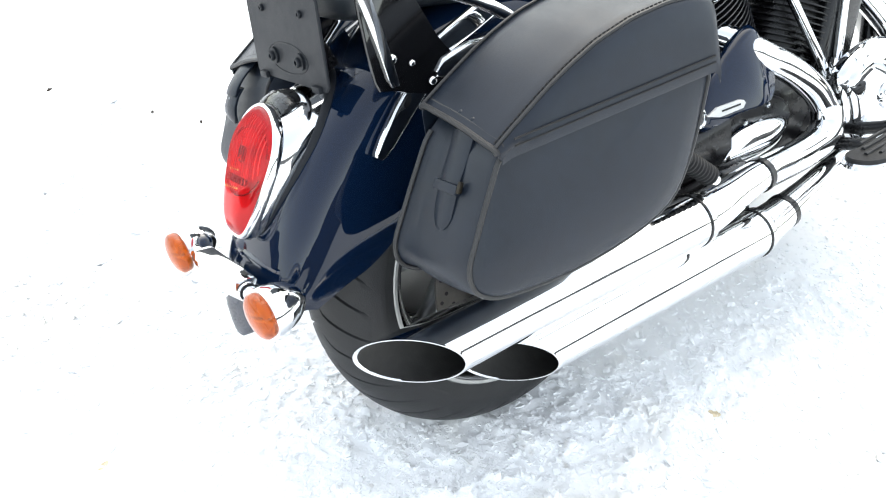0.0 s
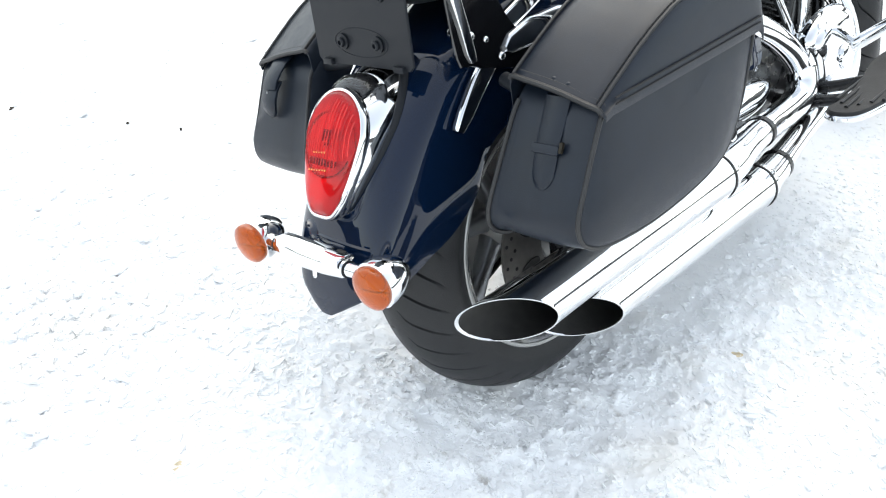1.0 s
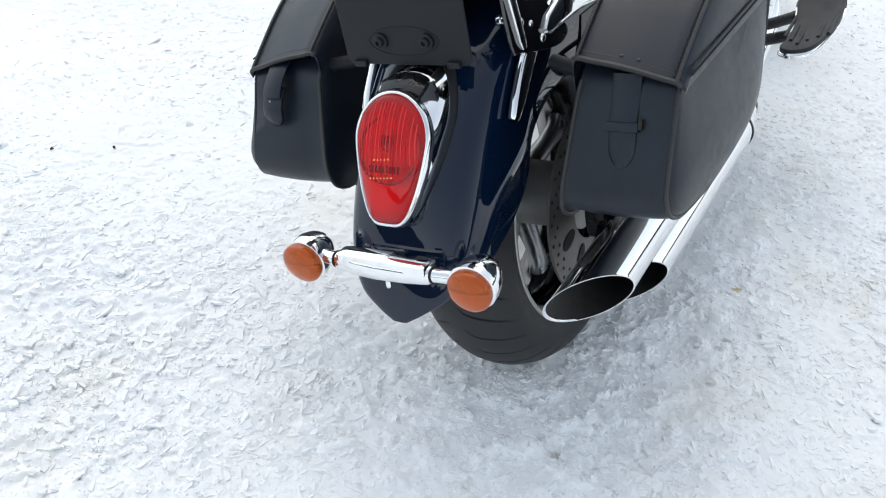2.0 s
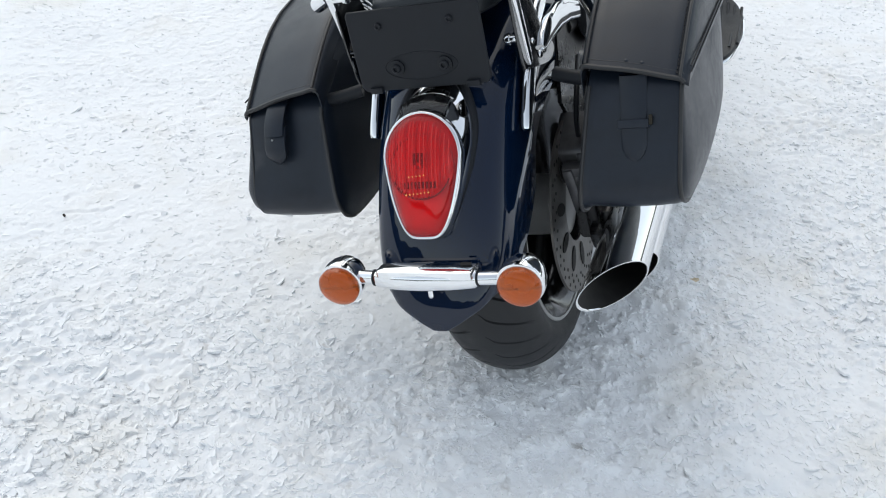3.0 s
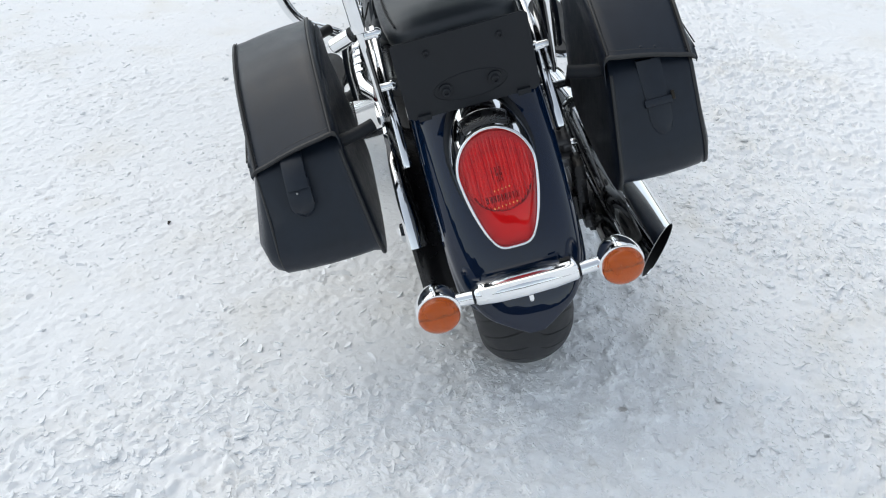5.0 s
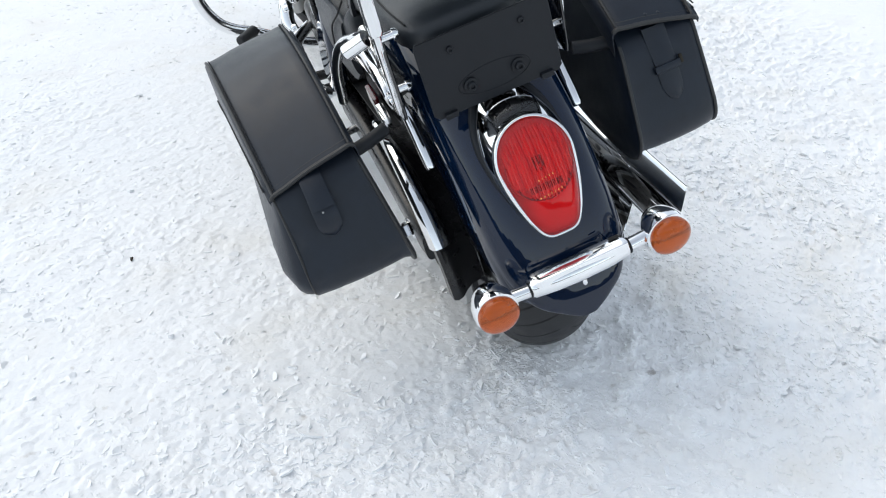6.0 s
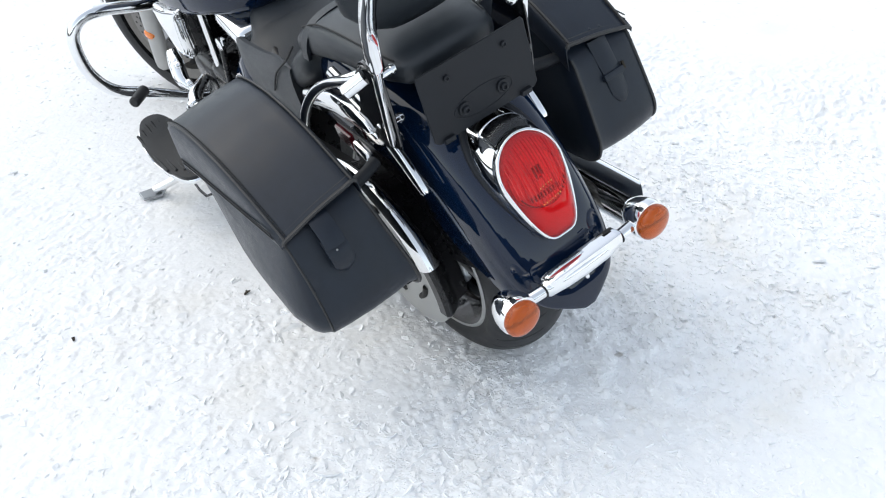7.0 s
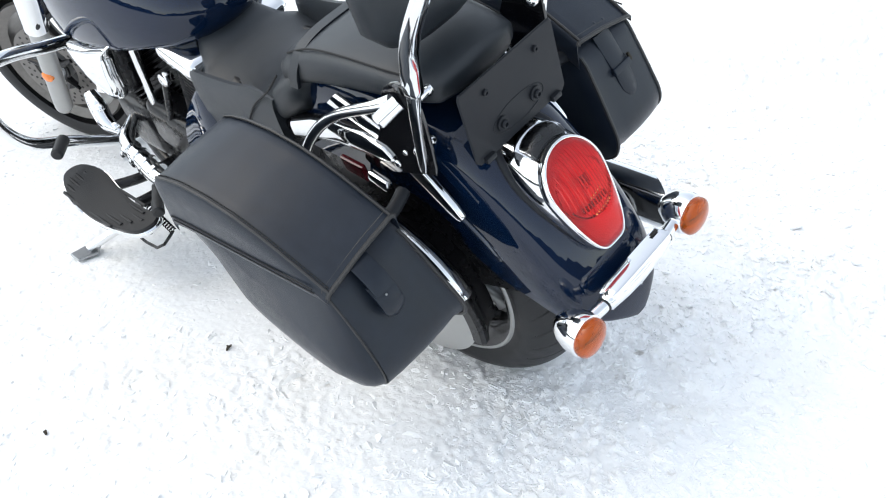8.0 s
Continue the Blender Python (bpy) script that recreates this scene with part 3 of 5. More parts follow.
add_tube(bm, [(0.165, -0.02, 0.45), (0.172, -0.04, 0.50), (0.168, 0.02, 0.545), (0.15, 0.12, 0.55)], 0.005, 10, 6)
part("brake_hose", bm, PLASTIC, caliper)
bm = bmesh.new()
add_box(bm, (0.182, -0.06, 0.33), (0.024, 0.05, 0.15), (10, 0, 0), 0.008)
add_box(bm, (0.186, -0.075, 0.262), (0.020, 0.03, 0.05), (25, 0, 0), 0.006)
part("axle_block", bm, SATIN, bike)

bm = bmesh.new()
add_plate(bm, [(0.02, 0.50), (0.06, 0.62), (0.38, 0.60), (0.44, 0.50), (0.42, 0.36), (0.20, 0.36), (0.08, 0.42)], lambda u, v, w: Vector((0.128 + w, u, v)), 0.008, 0.002)
part("inner_guard", bm, SATIN, bike, "black inner guard plate")
# added black sheet in place of the shadow inside the fender
bm = bmesh.new()
add_rings(bm, [[(x, AXLE[1] + r * math.cos(radians(d)), AXLE[2] + r * math.sin(radians(d))) for x, r in ((-0.1055, 0.203), (-0.1055, 0.305), (-0.1025, 0.305), (-0.1025, 0.203))] for d in range(56, 163, 5)])
part("shade_sheet", bm, SATIN, bike, "black sheet for the shade behind the belt guard")

# rear fender: crown line (y, z), half width, how far its sides wrap, and the line of its lower edge, knot by knot
CROWN = [(-0.456, 0.328), (-0.4535, 0.344), (-0.4450, 0.371), (-0.4215, 0.42), (-0.394, 0.475), (-0.360, 0.53), (-0.318, 0.583), (-0.268, 0.633), (-0.212, 0.675), (-0.15, 0.708), (-0.08, 0.734), (0.02, 0.75), (0.12, 0.742), (0.2, 0.715)]
WIDE = [0.014, 0.042, 0.079, 0.106, 0.114, 0.116, 0.117, 0.118, 0.119, 0.12, 0.12, 0.12, 0.12, 0.12]
WRAP = [0.2, 0.22, 0.28, 0.38, 0.47, 0.53, 0.55, 0.55, 0.55, 0.55, 0.55, 0.55, 0.55, 0.55]
LOWER = [(-0.449, 0.324), (-0.437, 0.338), (-0.412, 0.356), (-0.385, 0.364), (-0.352, 0.377), (-0.312, 0.391), (-0.268, 0.403), (-0.225, 0.425), (-0.19, 0.455), (-0.155, 0.51), (-0.08, 0.54), (0.02, 0.55), (0.12, 0.55), (0.2, 0.55)]
FENDER_X = 0.006
FENDER = spline([(*c, w, *d, k) for c, w, d, k in zip(CROWN, WIDE, LOWER, WRAP)], 5)


def fender_normal(i):
    a, b = FENDER[max(i - 1, 0)], FENDER[min(i + 1, len(FENDER) - 1)]
    way = Vector((0, b[0] - a[0], b[1] - a[1])).normalized()
    return Vector((0, -way.z, way.y))


def on_fender(i, x, lift=0.0):
    """A point of the crown at station i, x to the side of its middle."""
    y, z, w, _, _, wrap = (float(v) for v in FENDER[i])
    q = min(abs(x) / w, 0.999)
    down = wrap * w * (1 - (1 - q**2.7) ** (1 / 2.7))
    return Vector((FENDER_X + x, y, z)) + fender_normal(i) * (lift - down)


def fender_rings(thick):
    rings = []
    for i, row in enumerate(FENDER):
        _, _, w, ly, lz, _ = (float(v) for v in row)
        half = []
        for k in range(11):
            t = math.pi / 2 * k / 10
            half.append(on_fender(i, (w - thick) * math.sin(t), -thick))
        foot = half[10].lerp(Vector((FENDER_X + w - thick, ly, lz)), min(max((i - 8) / 10, 0.05), 1.0))
        for k in range(1, 7):
            p = half[10].lerp(foot, k / 6)
            p.x += 0.004 * math.sin(math.pi * k / 6) if w > 0.09 else 0
            half.append(p)
        rings.append([Vector((2 * FENDER_X - p.x, p.y, p.z)) for p in half[:0:-1]] + half)
    return rings


bm = bmesh.new()
shell = [a + b[::-1] for a, b in zip(fender_rings(0.0), fender_rings(0.004))]
add_rings(bm, shell)
part("rear_fender", bm, PAINT, bike, "glossy dark navy rear fender", 50)

# tail light
V_UP, V_OUT = Vector((0, 0.478, 0.878)), Vector((0, -0.878, 0.478))
LAMP = Vector((0.005, -0.365, 0.567))


def egg(n=48, grow=0.0):
    """The outline of the lamp: widest above the middle, narrower and rounded below."""
    out = []
    for k in range(n):
        t = 2 * math.pi * k / n
        c, s = math.cos(t), math.sin(t)
        if s >= 0:
            u, v = 0.061 * c, 0.03 + 0.066 * s
        else:
            u = 0.061 * math.copysign(abs(c) ** 0.45, c) * (1 - 0.27 * (-s) ** 1.2)
            v = 0.03 - 0.125 * (-s) ** 1.02
        out.append((u + grow * c, v + grow * s))
    return out


def lamp_at(u, v, w):
    return LAMP + Vector((u, 0, 0)) + V_UP * v + V_OUT * w


def lamp_foot(u, v, grow, lift):
    """The place on the fender below a point of the lamp's outline."""
    z = LAMP.z + (1.045 * v * (1 + grow / 0.11) if v > 0 else 0.95 * v)
    rise = FENDER[: int(np.argmax(FENDER[:, 1])), 1]
    k = float(np.interp(z, rise, np.arange(len(rise))))
    i = min(int(k), len(rise) - 2)
    x = LAMP.x - FENDER_X + u * (1 + grow / (0.062 if v > 0 else 0.062 + 0.4 * abs(v)))
    return on_fender(i, x, lift).lerp(on_fender(i + 1, x, lift), k - i)


tail = holder("tail_light", bike, tuple(LAMP))
outline = egg(160)


TURNS = [math.atan2(v - 0.005, u) for u, v in outline]
SPANS = [math.hypot(u, v - 0.005) for u, v in outline]
TURNS, SPANS = (np.array(k) for k in zip(*sorted(zip(TURNS, SPANS))))


def lens_grid(inner):
    """The domed skin of the lens; its outer side carries upright ribs down to an arc, and is plain below."""
    rows = []
    half = sorted((v, abs(u)) for u, v in outline if u >= 0)
    for f in np.linspace(0, 1, 110):
        v = -0.0946 + (0.0956 + 0.0946) * (0.5 - 0.5 * math.cos(math.pi * f))
        wide = max(float(np.interp(v, [h[0] for h in half], [h[1] for h in half])), 0.002)
        row = []
        for c in np.linspace(-1, 1, 170):
            u = wide * float(c)
            span = float(np.interp(math.atan2(v - 0.005, u), TURNS, SPANS, period=2 * math.pi))
            k = min(math.hypot(u, v - 0.005) / span, 1.0)
            w = 0.006 + 0.027 * math.sqrt(max(1 - k**2.2, 0.0))
            if inner:
                row.append(lamp_at(u * 0.97, 0.005 + (v - 0.005) * 0.97, w - 0.003))
            else:
                ribbed = min(max((v + 0.037 - 15 * u * u) / 0.002, 0.0), 1.0) * min((1 - k) * 12, 1.0)
                row.append(lamp_at(u, v, w - 0.0021 * ribbed * abs(math.cos(u * math.pi / 0.0062))))
        rows.append(row)
    return rows


bm = bmesh.new()
add_rings(bm, lens_grid(False), False, False)
add_rings(bm, lens_grid(True)[::-1], False, False)
lens = part("red_lens", bm, RED, tail, "ribbed glossy red lens", 100)
lens.visible_shadow = False
# thin lines along the ribs, their shade and highlights put into the colour
for k in range(-8, 9):
    u = 0.0062 * k
    lo, hi = -0.035 + 15 * u * u, 0.03 + 0.062 * math.sqrt(max(1 - (u / 0.058) ** 2, 0)) - 0.008
    if hi - lo > 0.02:
        line = []
        for v in np.linspace(lo, hi, 12):
            span = float(np.interp(math.atan2(v - 0.005, u), TURNS, SPANS, period=2 * math.pi))
            q = min(math.hypot(u, v - 0.005) / span, 1.0)
            line.append(tuple(lamp_at(u, v, 0.0036 + 0.027 * math.sqrt(max(1 - q**2.2, 0.0)))))
        bm = bmesh.new()
        add_tube(bm, line, 0.0008, 6, 1)
        part("rib", bm, REDSHEEN if k % 3 else REDSHADE, lens)
# two rows of added beads imitate the sun's glints in the ribs
for v, count in ((0.0, 2), (-0.027, 3)):
    for k in range(-count, count + 1):
        bm = bmesh.new()
        add_dome(bm, lamp_at(0.0062 * (k + 0.5) - 0.004, v + 0.0006 * k, 0.0303 - 1.1 * (v - 0.005) ** 2), V_OUT, 0.0019, 0.0015, 10, 3, 0.002)
        part("glint_bead", bm, GLINT, lens)
bm = bmesh.new()
rings = [[lamp_at(u, v, w) for u, v in egg(96, g)] for w, g in ((0.002, -0.001), (0.0095, -0.0005), (0.0112, 0.001), (0.0112, 0.0028), (0.009, 0.0052), (0.003, 0.0062), (-0.006, 0.0066), (-0.008, 0.004), (-0.004, -0.002))]
add_rings(bm, rings, False)
part("bezel", bm, CHROME, tail, "chrome bezel", 60)
bm = bmesh.new()
add_rings(bm, [[lamp_at(u * k, 0.005 + (v - 0.005) * k, w) for u, v in egg(64)] for k, w in ((0.985, 0.002), (0.97, -0.006), (0.9, -0.010), (0.5, -0.020), (0.2, -0.022))])
part("reflector", bm, PALE, tail)
# added dark ring: the lens edge's refracted darkness as colour
bm = bmesh.new()
add_rings(bm, [[lamp_at(u * k, 0.005 + (v - 0.005) * k, w) for u, v in egg(64)] for k, w in ((0.985, 0.0035), (0.955, 0.0055), (0.925, 0.003), (0.92, -0.006), (0.965, -0.0045))], False)
part("lens_edge_shade", bm, REDSHADE, tail, "dark red ring for the darkened edge of the lens")
bm = bmesh.new()
add_lathe(bm, [(-0.019, 0.012), (-0.015, 0.024), (-0.006, 0.038), (0.004, 0.048), (0.007, 0.0505), (0.005, 0.0512), (-0.012, 0.042)], lamp_at(0, 0.014, 0.0), V_OUT, 40, False)
part("bulb_bowl", bm, REFLECTOR, tail)
bm = bmesh.new()
add_lathe(bm, [(-0.02, 0.0095), (-0.006, 0.0095), (-0.004, 0.008), (-0.004, 0.0005)], lamp_at(0, 0.018, 0.0), V_OUT, 20)
part("bulb_socket", bm, SATIN, tail)
bm = bmesh.new()
add_dome(bm, lamp_at(0, 0.018, 0.008), V_OUT, 0.0095, 0.012, 18, 6, 0.012)
part("bulb", bm, CHROME, tail)
# row of black bars drawn for the socket's dark reflection
for k in range(-4, 5):
    bm = bmesh.new()
    add_box(bm, lamp_at(0.0062 * k - 0.002, -0.014, 0.014), (0.003, 0.008, 0.011), (-28.6, 0, 0), 0.001)
    part("reflection_slit", bm, SATIN, tail)
bm = bmesh.new()
add_tube(bm, [tuple(lamp_at(0.047 * math.cos(t), 0.014 + 0.050 * math.sin(t), 0.010)) for t in np.linspace(math.pi * 1.12, math.pi * 1.88, 18)], 0.0012, 8, 1)
part("bowl_rim", bm, SATIN, tail)
# upper row of the same painted reflection, above the beads
bm = bmesh.new()
for k in (-1, 0, 1):
    add_box(bm, lamp_at(0.006 * k, 0.026, 0.016), (0.004, 0.006, 0.018), (-28.6, 0, 0), 0.001)
part("reflection_bars", bm, SATIN, tail)
bm = bmesh.new()
top, foot = egg(72, 0.0065), egg(72)
rings = []
for f in np.linspace(0, 1, 9):
    ring = []
    for (u, v), (u2, v2) in zip(top, foot):
        a, b = lamp_at(u, v, -0.004), lamp_foot(u2, v2, 0.008, -0.002)
        p = a.lerp(b, float(f))
        ring.append(p + Vector((0.012 * u / 0.06, 0, 0.014 * max(v, 0) / 0.09)) * math.sin(math.pi * f) * 0.2)
    rings.append(ring)
add_rings(bm, rings, False)
part("chrome_housing", bm, CHROME, tail, "curved chrome housing", 70)
bm = bmesh.new()
rings = [[lamp_foot(u, v, g, lift) for u, v in egg(72)] for g, lift in ((0.005, 0.004), (0.007, 0.0065), (0.011, 0.0065), (0.0145, 0.004), (0.015, -0.003))]
add_rings(bm, rings, False)
part("gasket", bm, PLASTIC, tail, "black rubber gasket", 60)
bm = bmesh.new()
rings = []
for a in np.linspace(-0.95, 0.95, 15):
    u = 0.041 * math.sin(a) / math.sin(0.95)
    v = 0.116 - 0.030 * (1 - math.cos(a))
    rings.append([lamp_at(u * k, v + dv, w) for k, dv, w in ((0.96, -0.013, -0.003), (1.0, -0.002, -0.006), (1.02, 0.009, -0.014), (1.03, 0.015, -0.03), (1.0, 0.016, -0.05), (0.96, 0.004, -0.05), (0.94, -0.016, -0.010))])
add_rings(bm, rings)
part("plate_lamp_window", bm, CLEAR, tail, "clear window of the plate lamp")
bm = bmesh.new()
rings = []
for a in np.linspace(-0.9, 0.9, 13):
    u = 0.038 * math.sin(a) / math.sin(0.95)
    v = 0.1195 - 0.030 * (1 - math.cos(a))
    rings.append([lamp_at(u * k, v + dv, w) for k, dv, w in ((0.96, -0.019, -0.005), (0.98, -0.008, -0.009), (1.0, 0.003, -0.017), (1.0, 0.009, -0.032), (0.98, 0.010, -0.048), (0.88, -0.006, -0.046), (0.88, -0.02, -0.014))])
add_rings(bm, rings)
part("plate_lamp_recess", bm, SATIN, tail)
# indicator bar
bar = holder("indicator_bar", bike, (0, -0.45, 0.43))
bm = bmesh.new()
rings = []
for x, h, d in ((-0.082, 0.012, 0.012), (-0.078, 0.015, 0.015), (-0.04, 0.0185, 0.02), (0.0, 0.0195, 0.022), (0.05, 0.0185, 0.02), (0.088, 0.015, 0.015), (0.092, 0.012, 0.012)):
    rings.append([(x, -0.452 + d * u, 0.432 + h * v) for u, v in oval(1, 1, 20, 2.4)])
add_rings(bm, rings)
part("bar_body", bm, CHROME, bar)
bm = bmesh.new()
wedge = [(-0.470, 0.440), (-0.467, 0.4515), (-0.463, 0.4535), (-0.436, 0.4495), (-0.432, 0.444), (-0.438, 0.434), (-0.452, 0.430)]
rings = [[(x, -0.448 + (y + 0.448) * k, 0.444 + (z - 0.444) * k) for y, z in wedge] for x, k in ((-0.074, 0.72), (-0.070, 0.86), (-0.062, 0.94), (0.0, 1.0), (0.078, 1.0), (0.087, 0.97), (0.089, 0.9))]
add_rings(bm, rings)
part("mount_saddle", bm, CHROME, bar)
bm = bmesh.new()
add_box(bm, (0.074, -0.444, 0.4535), (0.018, 0.007, 0.002), (-3, 0, 0), 0.0006)
part("saddle_slot", bm, SOOTHOLE, bar)
for s, x in ((-1, -0.084), (1, 0.094)):
    bm = bmesh.new()
    add_lathe(bm, [(-0.0012, 0.009), (-0.0012, 0.0135), (0.0012, 0.0135), (0.0012, 0.009)], (x, -0.452, 0.432), (1, 0, 0), 24)
    part("rubber_ring", bm, PLASTIC, bar)
    bm = bmesh.new()
    add_tube(bm, [(x, -0.452, 0.432), (x + s * 0.045, -0.446, 0.430)], 0.0115, 16, 1)
    part("stem", bm, CHROME, bar)
bm = bmesh.new()
add_tube(bm, [(0.008, -0.452, 0.425), (0.008, -0.457, 0.40)], 0.0045, 10, 1)
add_dome(bm, (0.008, -0.457, 0.40), (0, -0.1, -1), 0.0045, 0.004, 10, 4)
part("tab", bm, CHROME, bar)
for s, x, z in ((-1, -0.146, 0.425), (1, 0.162, 0.4275)):
    sig = holder("indicator", bike, (x, -0.44, z))
    c = Vector((x, -0.462, z))
    bm = bmesh.new()
    add_lathe(bm, [(0.0, 0.033), (0.002, 0.0375), (0.010, 0.038), (0.024, 0.036), (0.040, 0.030), (0.054, 0.020), (0.062, 0.009), (0.064, 0.001)], c, (0, 1, 0.06), 36)
    part("cup", bm, CHROME, sig, "chrome bullet cup")
    bm = bmesh.new()
    prof = [(-0.004, 0.033), (0.003, 0.0345), (0.010, 0.0345), (0.014, 0.032), (0.018, 0.026), (0.0205, 0.018), (0.022, 0.009), (0.0225, 0.0005)]
    add_lathe(bm, prof, c, (0, -1, -0.06), 36)
    part("amber_lens", bm, AMBER, sig, "amber lens", 60).visible_shadow = False
    bm = bmesh.new()
    half = [(0.0315 * math.cos(t), 0.0315 * math.sin(t)) for t in np.linspace(math.pi * 1.03, math.pi * 1.97, 20)]
    add_plate(bm, half, lambda u, v, w: c + Vector((u, -0.003 + w, v)), 0.004, 0.001)
    part("lens_reflector", bm, REFLECTOR, sig)

# licence plate holder with no plate on it
plate = holder("plate_holder", bike, (0, -0.262, 0.70))
bm = bmesh.new()
corners = [(-0.104, 0.674), (0.104, 0.674), (0.112, 0.682), (0.112, 0.800), (0.108, 0.806), (-0.108, 0.806), (-0.112, 0.800), (-0.112, 0.682)]
def on_plate(u, v, w):
    return Vector((u, -0.266 + 0.06 * (v - 0.68) - w, v))
add_plate(bm, corners, on_plate, 0.005, 0.0015)
part("backing_plate", bm, PLASTIC, plate, "black textured backing plate")
bm = bmesh.new()
add_tube(bm, [on_plate(0.062 * math.cos(t), 0.711 + 0.0225 * math.sin(t), 0.0026) for t in np.linspace(0, 2 * math.pi, 28, endpoint=False)], 0.0008, 8, 2, 1, False, True)
part("raised_oval", bm, PLASTIC, plate)
for x in (-0.041, 0.041):
    bm = bmesh.new()
    add_lathe(bm, [(-0.001, 0.0125), (0.003, 0.0125), (0.0035, 0.010), (0.0035, 0.0005)], on_plate(x, 0.711, 0.003), (0, -1, 0.05), 20)
    part("washer", bm, PLASTIC, plate)
    bm = bmesh.new()
    add_bolt(bm, on_plate(x, 0.711, 0.006), (0, -1, 0.05), 0.0075, 0.006)
    part("bolt", bm, PLASTIC, plate)
for x in (-0.058, 0.062):
    bm = bmesh.new()
    add_bolt(bm, on_plate(x, 0.780, 0.003), (0, -1, 0.05), 0.0055, 0.004)
    part("rivet", bm, PLASTIC, plate)
for x in (-0.085, 0.083):
    bm = bmesh.new()
    add_box(bm, on_plate(x, 0.677, 0.004), (0.022, 0.010, 0.010), (0, 0, 0), 0.002)
    part("clip", bm, PLASTIC, plate)
bm = bmesh.new()
add_box(bm, (0, -0.235, 0.70), (0.08, 0.05, 0.04), (20, 0, 0), 0.006)
part("bracket", bm, SATIN, plate)

# chrome fender struts, side brackets and backrest
for s in (-1, 1):
    bm = bmesh.new()
    rings = []
    for y, z, w, h in ((0.02, 0.735, 0.010, 0.02), (-0.08, 0.700, 0.010, 0.02), (-0.125, 0.664, 0.0105, 0.019), (-0.170, 0.625, 0.011, 0.017), (-0.208, 0.588, 0.011, 0.014), (-0.224, 0.573, 0.0105, 0.010), (-0.228, 0.569, 0.0085, 0.0075)):
        rings.append([Vector((s * (0.138 + 0.75 * w * u), y + h * v * 0.75, z - h * v * 0.66)) for u, v in oval(1, 1, 20, 4)])
    add_rings(bm, rings)
    part("fender_strut", bm, CHROME, bike, "chrome fender strut")
    bm = bmesh.new()
    side = [(-0.215, 0.68), (-0.19, 0.66), (-0.12, 0.635), (-0.06, 0.62), (-0.03, 0.63), (-0.05, 0.66), (-0.09, 0.70), (-0.12, 0.76), (-0.15, 0.82), (-0.20, 0.84), (-0.22, 0.82)]
    add_plate(bm, [tuple(p) for p in spline(side, 3, True)], lambda u, v, w, s=s: Vector((s * 0.147 + w, u, v)), 0.006)
    part("side_bracket", bm, GLOSS, bike, "black side bracket plate")
    for y, z, r in ((-0.182, 0.704, 0.008), (-0.12, 0.655, 0.007), (-0.15, 0.69, 0.005)):
        bm = bmesh.new()
        add_dome(bm, (s * 0.150, y, z), (s, 0, 0), r, r * 0.7, 14, 4, 0.003)
        part("bracket_bolt", bm, CHROME, bike)
    # inner side bolts
    for y, z in ((-0.218, 0.817), (-0.191, 0.7115)):
        bm = bmesh.new()
        add_tube(bm, [(s * 0.148, y, z), (s * 0.124, y, z)], 0.007, 12, 1)
        add_dome(bm, (s * 0.124, y, z), (-s, 0, 0), 0.0095, 0.008, 12, 4, 0.003)
        part("cap_nut", bm, CHROME, bike)

backrest = holder("backrest", bike, (0, -0.2, 0.8))
for s in (-1, 1):
    bm = bmesh.new()
    rings = []
    for y, z, w, d in ((-0.203, 0.666, 0.004, 0.006), (-0.206, 0.68, 0.005, 0.0085), (-0.212, 0.72, 0.005, 0.009), (-0.224, 0.78, 0.006, 0.010), (-0.235, 0.826, 0.007, 0.0105), (-0.237, 0.829, 0.010, 0.0135), (-0.238, 0.837, 0.0115, 0.0145), (-0.243, 0.87, 0.011, 0.0135), (-0.253, 0.905, 0.011, 0.0135), (-0.27, 0.94, 0.011, 0.0135), (-0.292, 0.975, 0.011, 0.0135), (-0.316, 1.01, 0.011, 0.0135), (-0.34, 1.05, 0.011, 0.0135), (-0.36, 1.10, 0.011, 0.0135), (-0.375, 1.2, 0.011, 0.0135)):
        rings.append([(s * 0.151 + w * u, y + 0.018 + d * v, z) for u, v in oval(1, 1, 14, 5)])
    add_rings(bm, rings)
    part("upright", bm, CHROME, backrest, "flat chrome upright")
bm = bmesh.new()
rings = []
for z, w, d, y in ((0.826, 0.03, 0.008, -0.12), (0.832, 0.066, 0.022, -0.12), (0.85, 0.102, 0.034, -0.122), (0.89, 0.136, 0.042, -0.128), (0.97, 0.15, 0.045, -0.14), (1.05, 0.15, 0.045, -0.155), (1.12, 0.13, 0.038, -0.165), (1.15, 0.08, 0.02, -0.17)):
    rings.append([(w * u, y + d * v, z) for u, v in oval(1, 1, 28, 2.8)])
add_rings(bm, rings)
part("backrest_pad", bm, VINYL, backrest, "black padded backrest", 60)
bm = bmesh.new()
add_tube(bm, [(-0.148, -0.282, 0.985), (-0.08, -0.24, 0.975), (0.08, -0.24, 0.975), (0.148, -0.282, 0.985)], 0.008, 12, 6)
part("cross_bar", bm, CHROME, backrest)

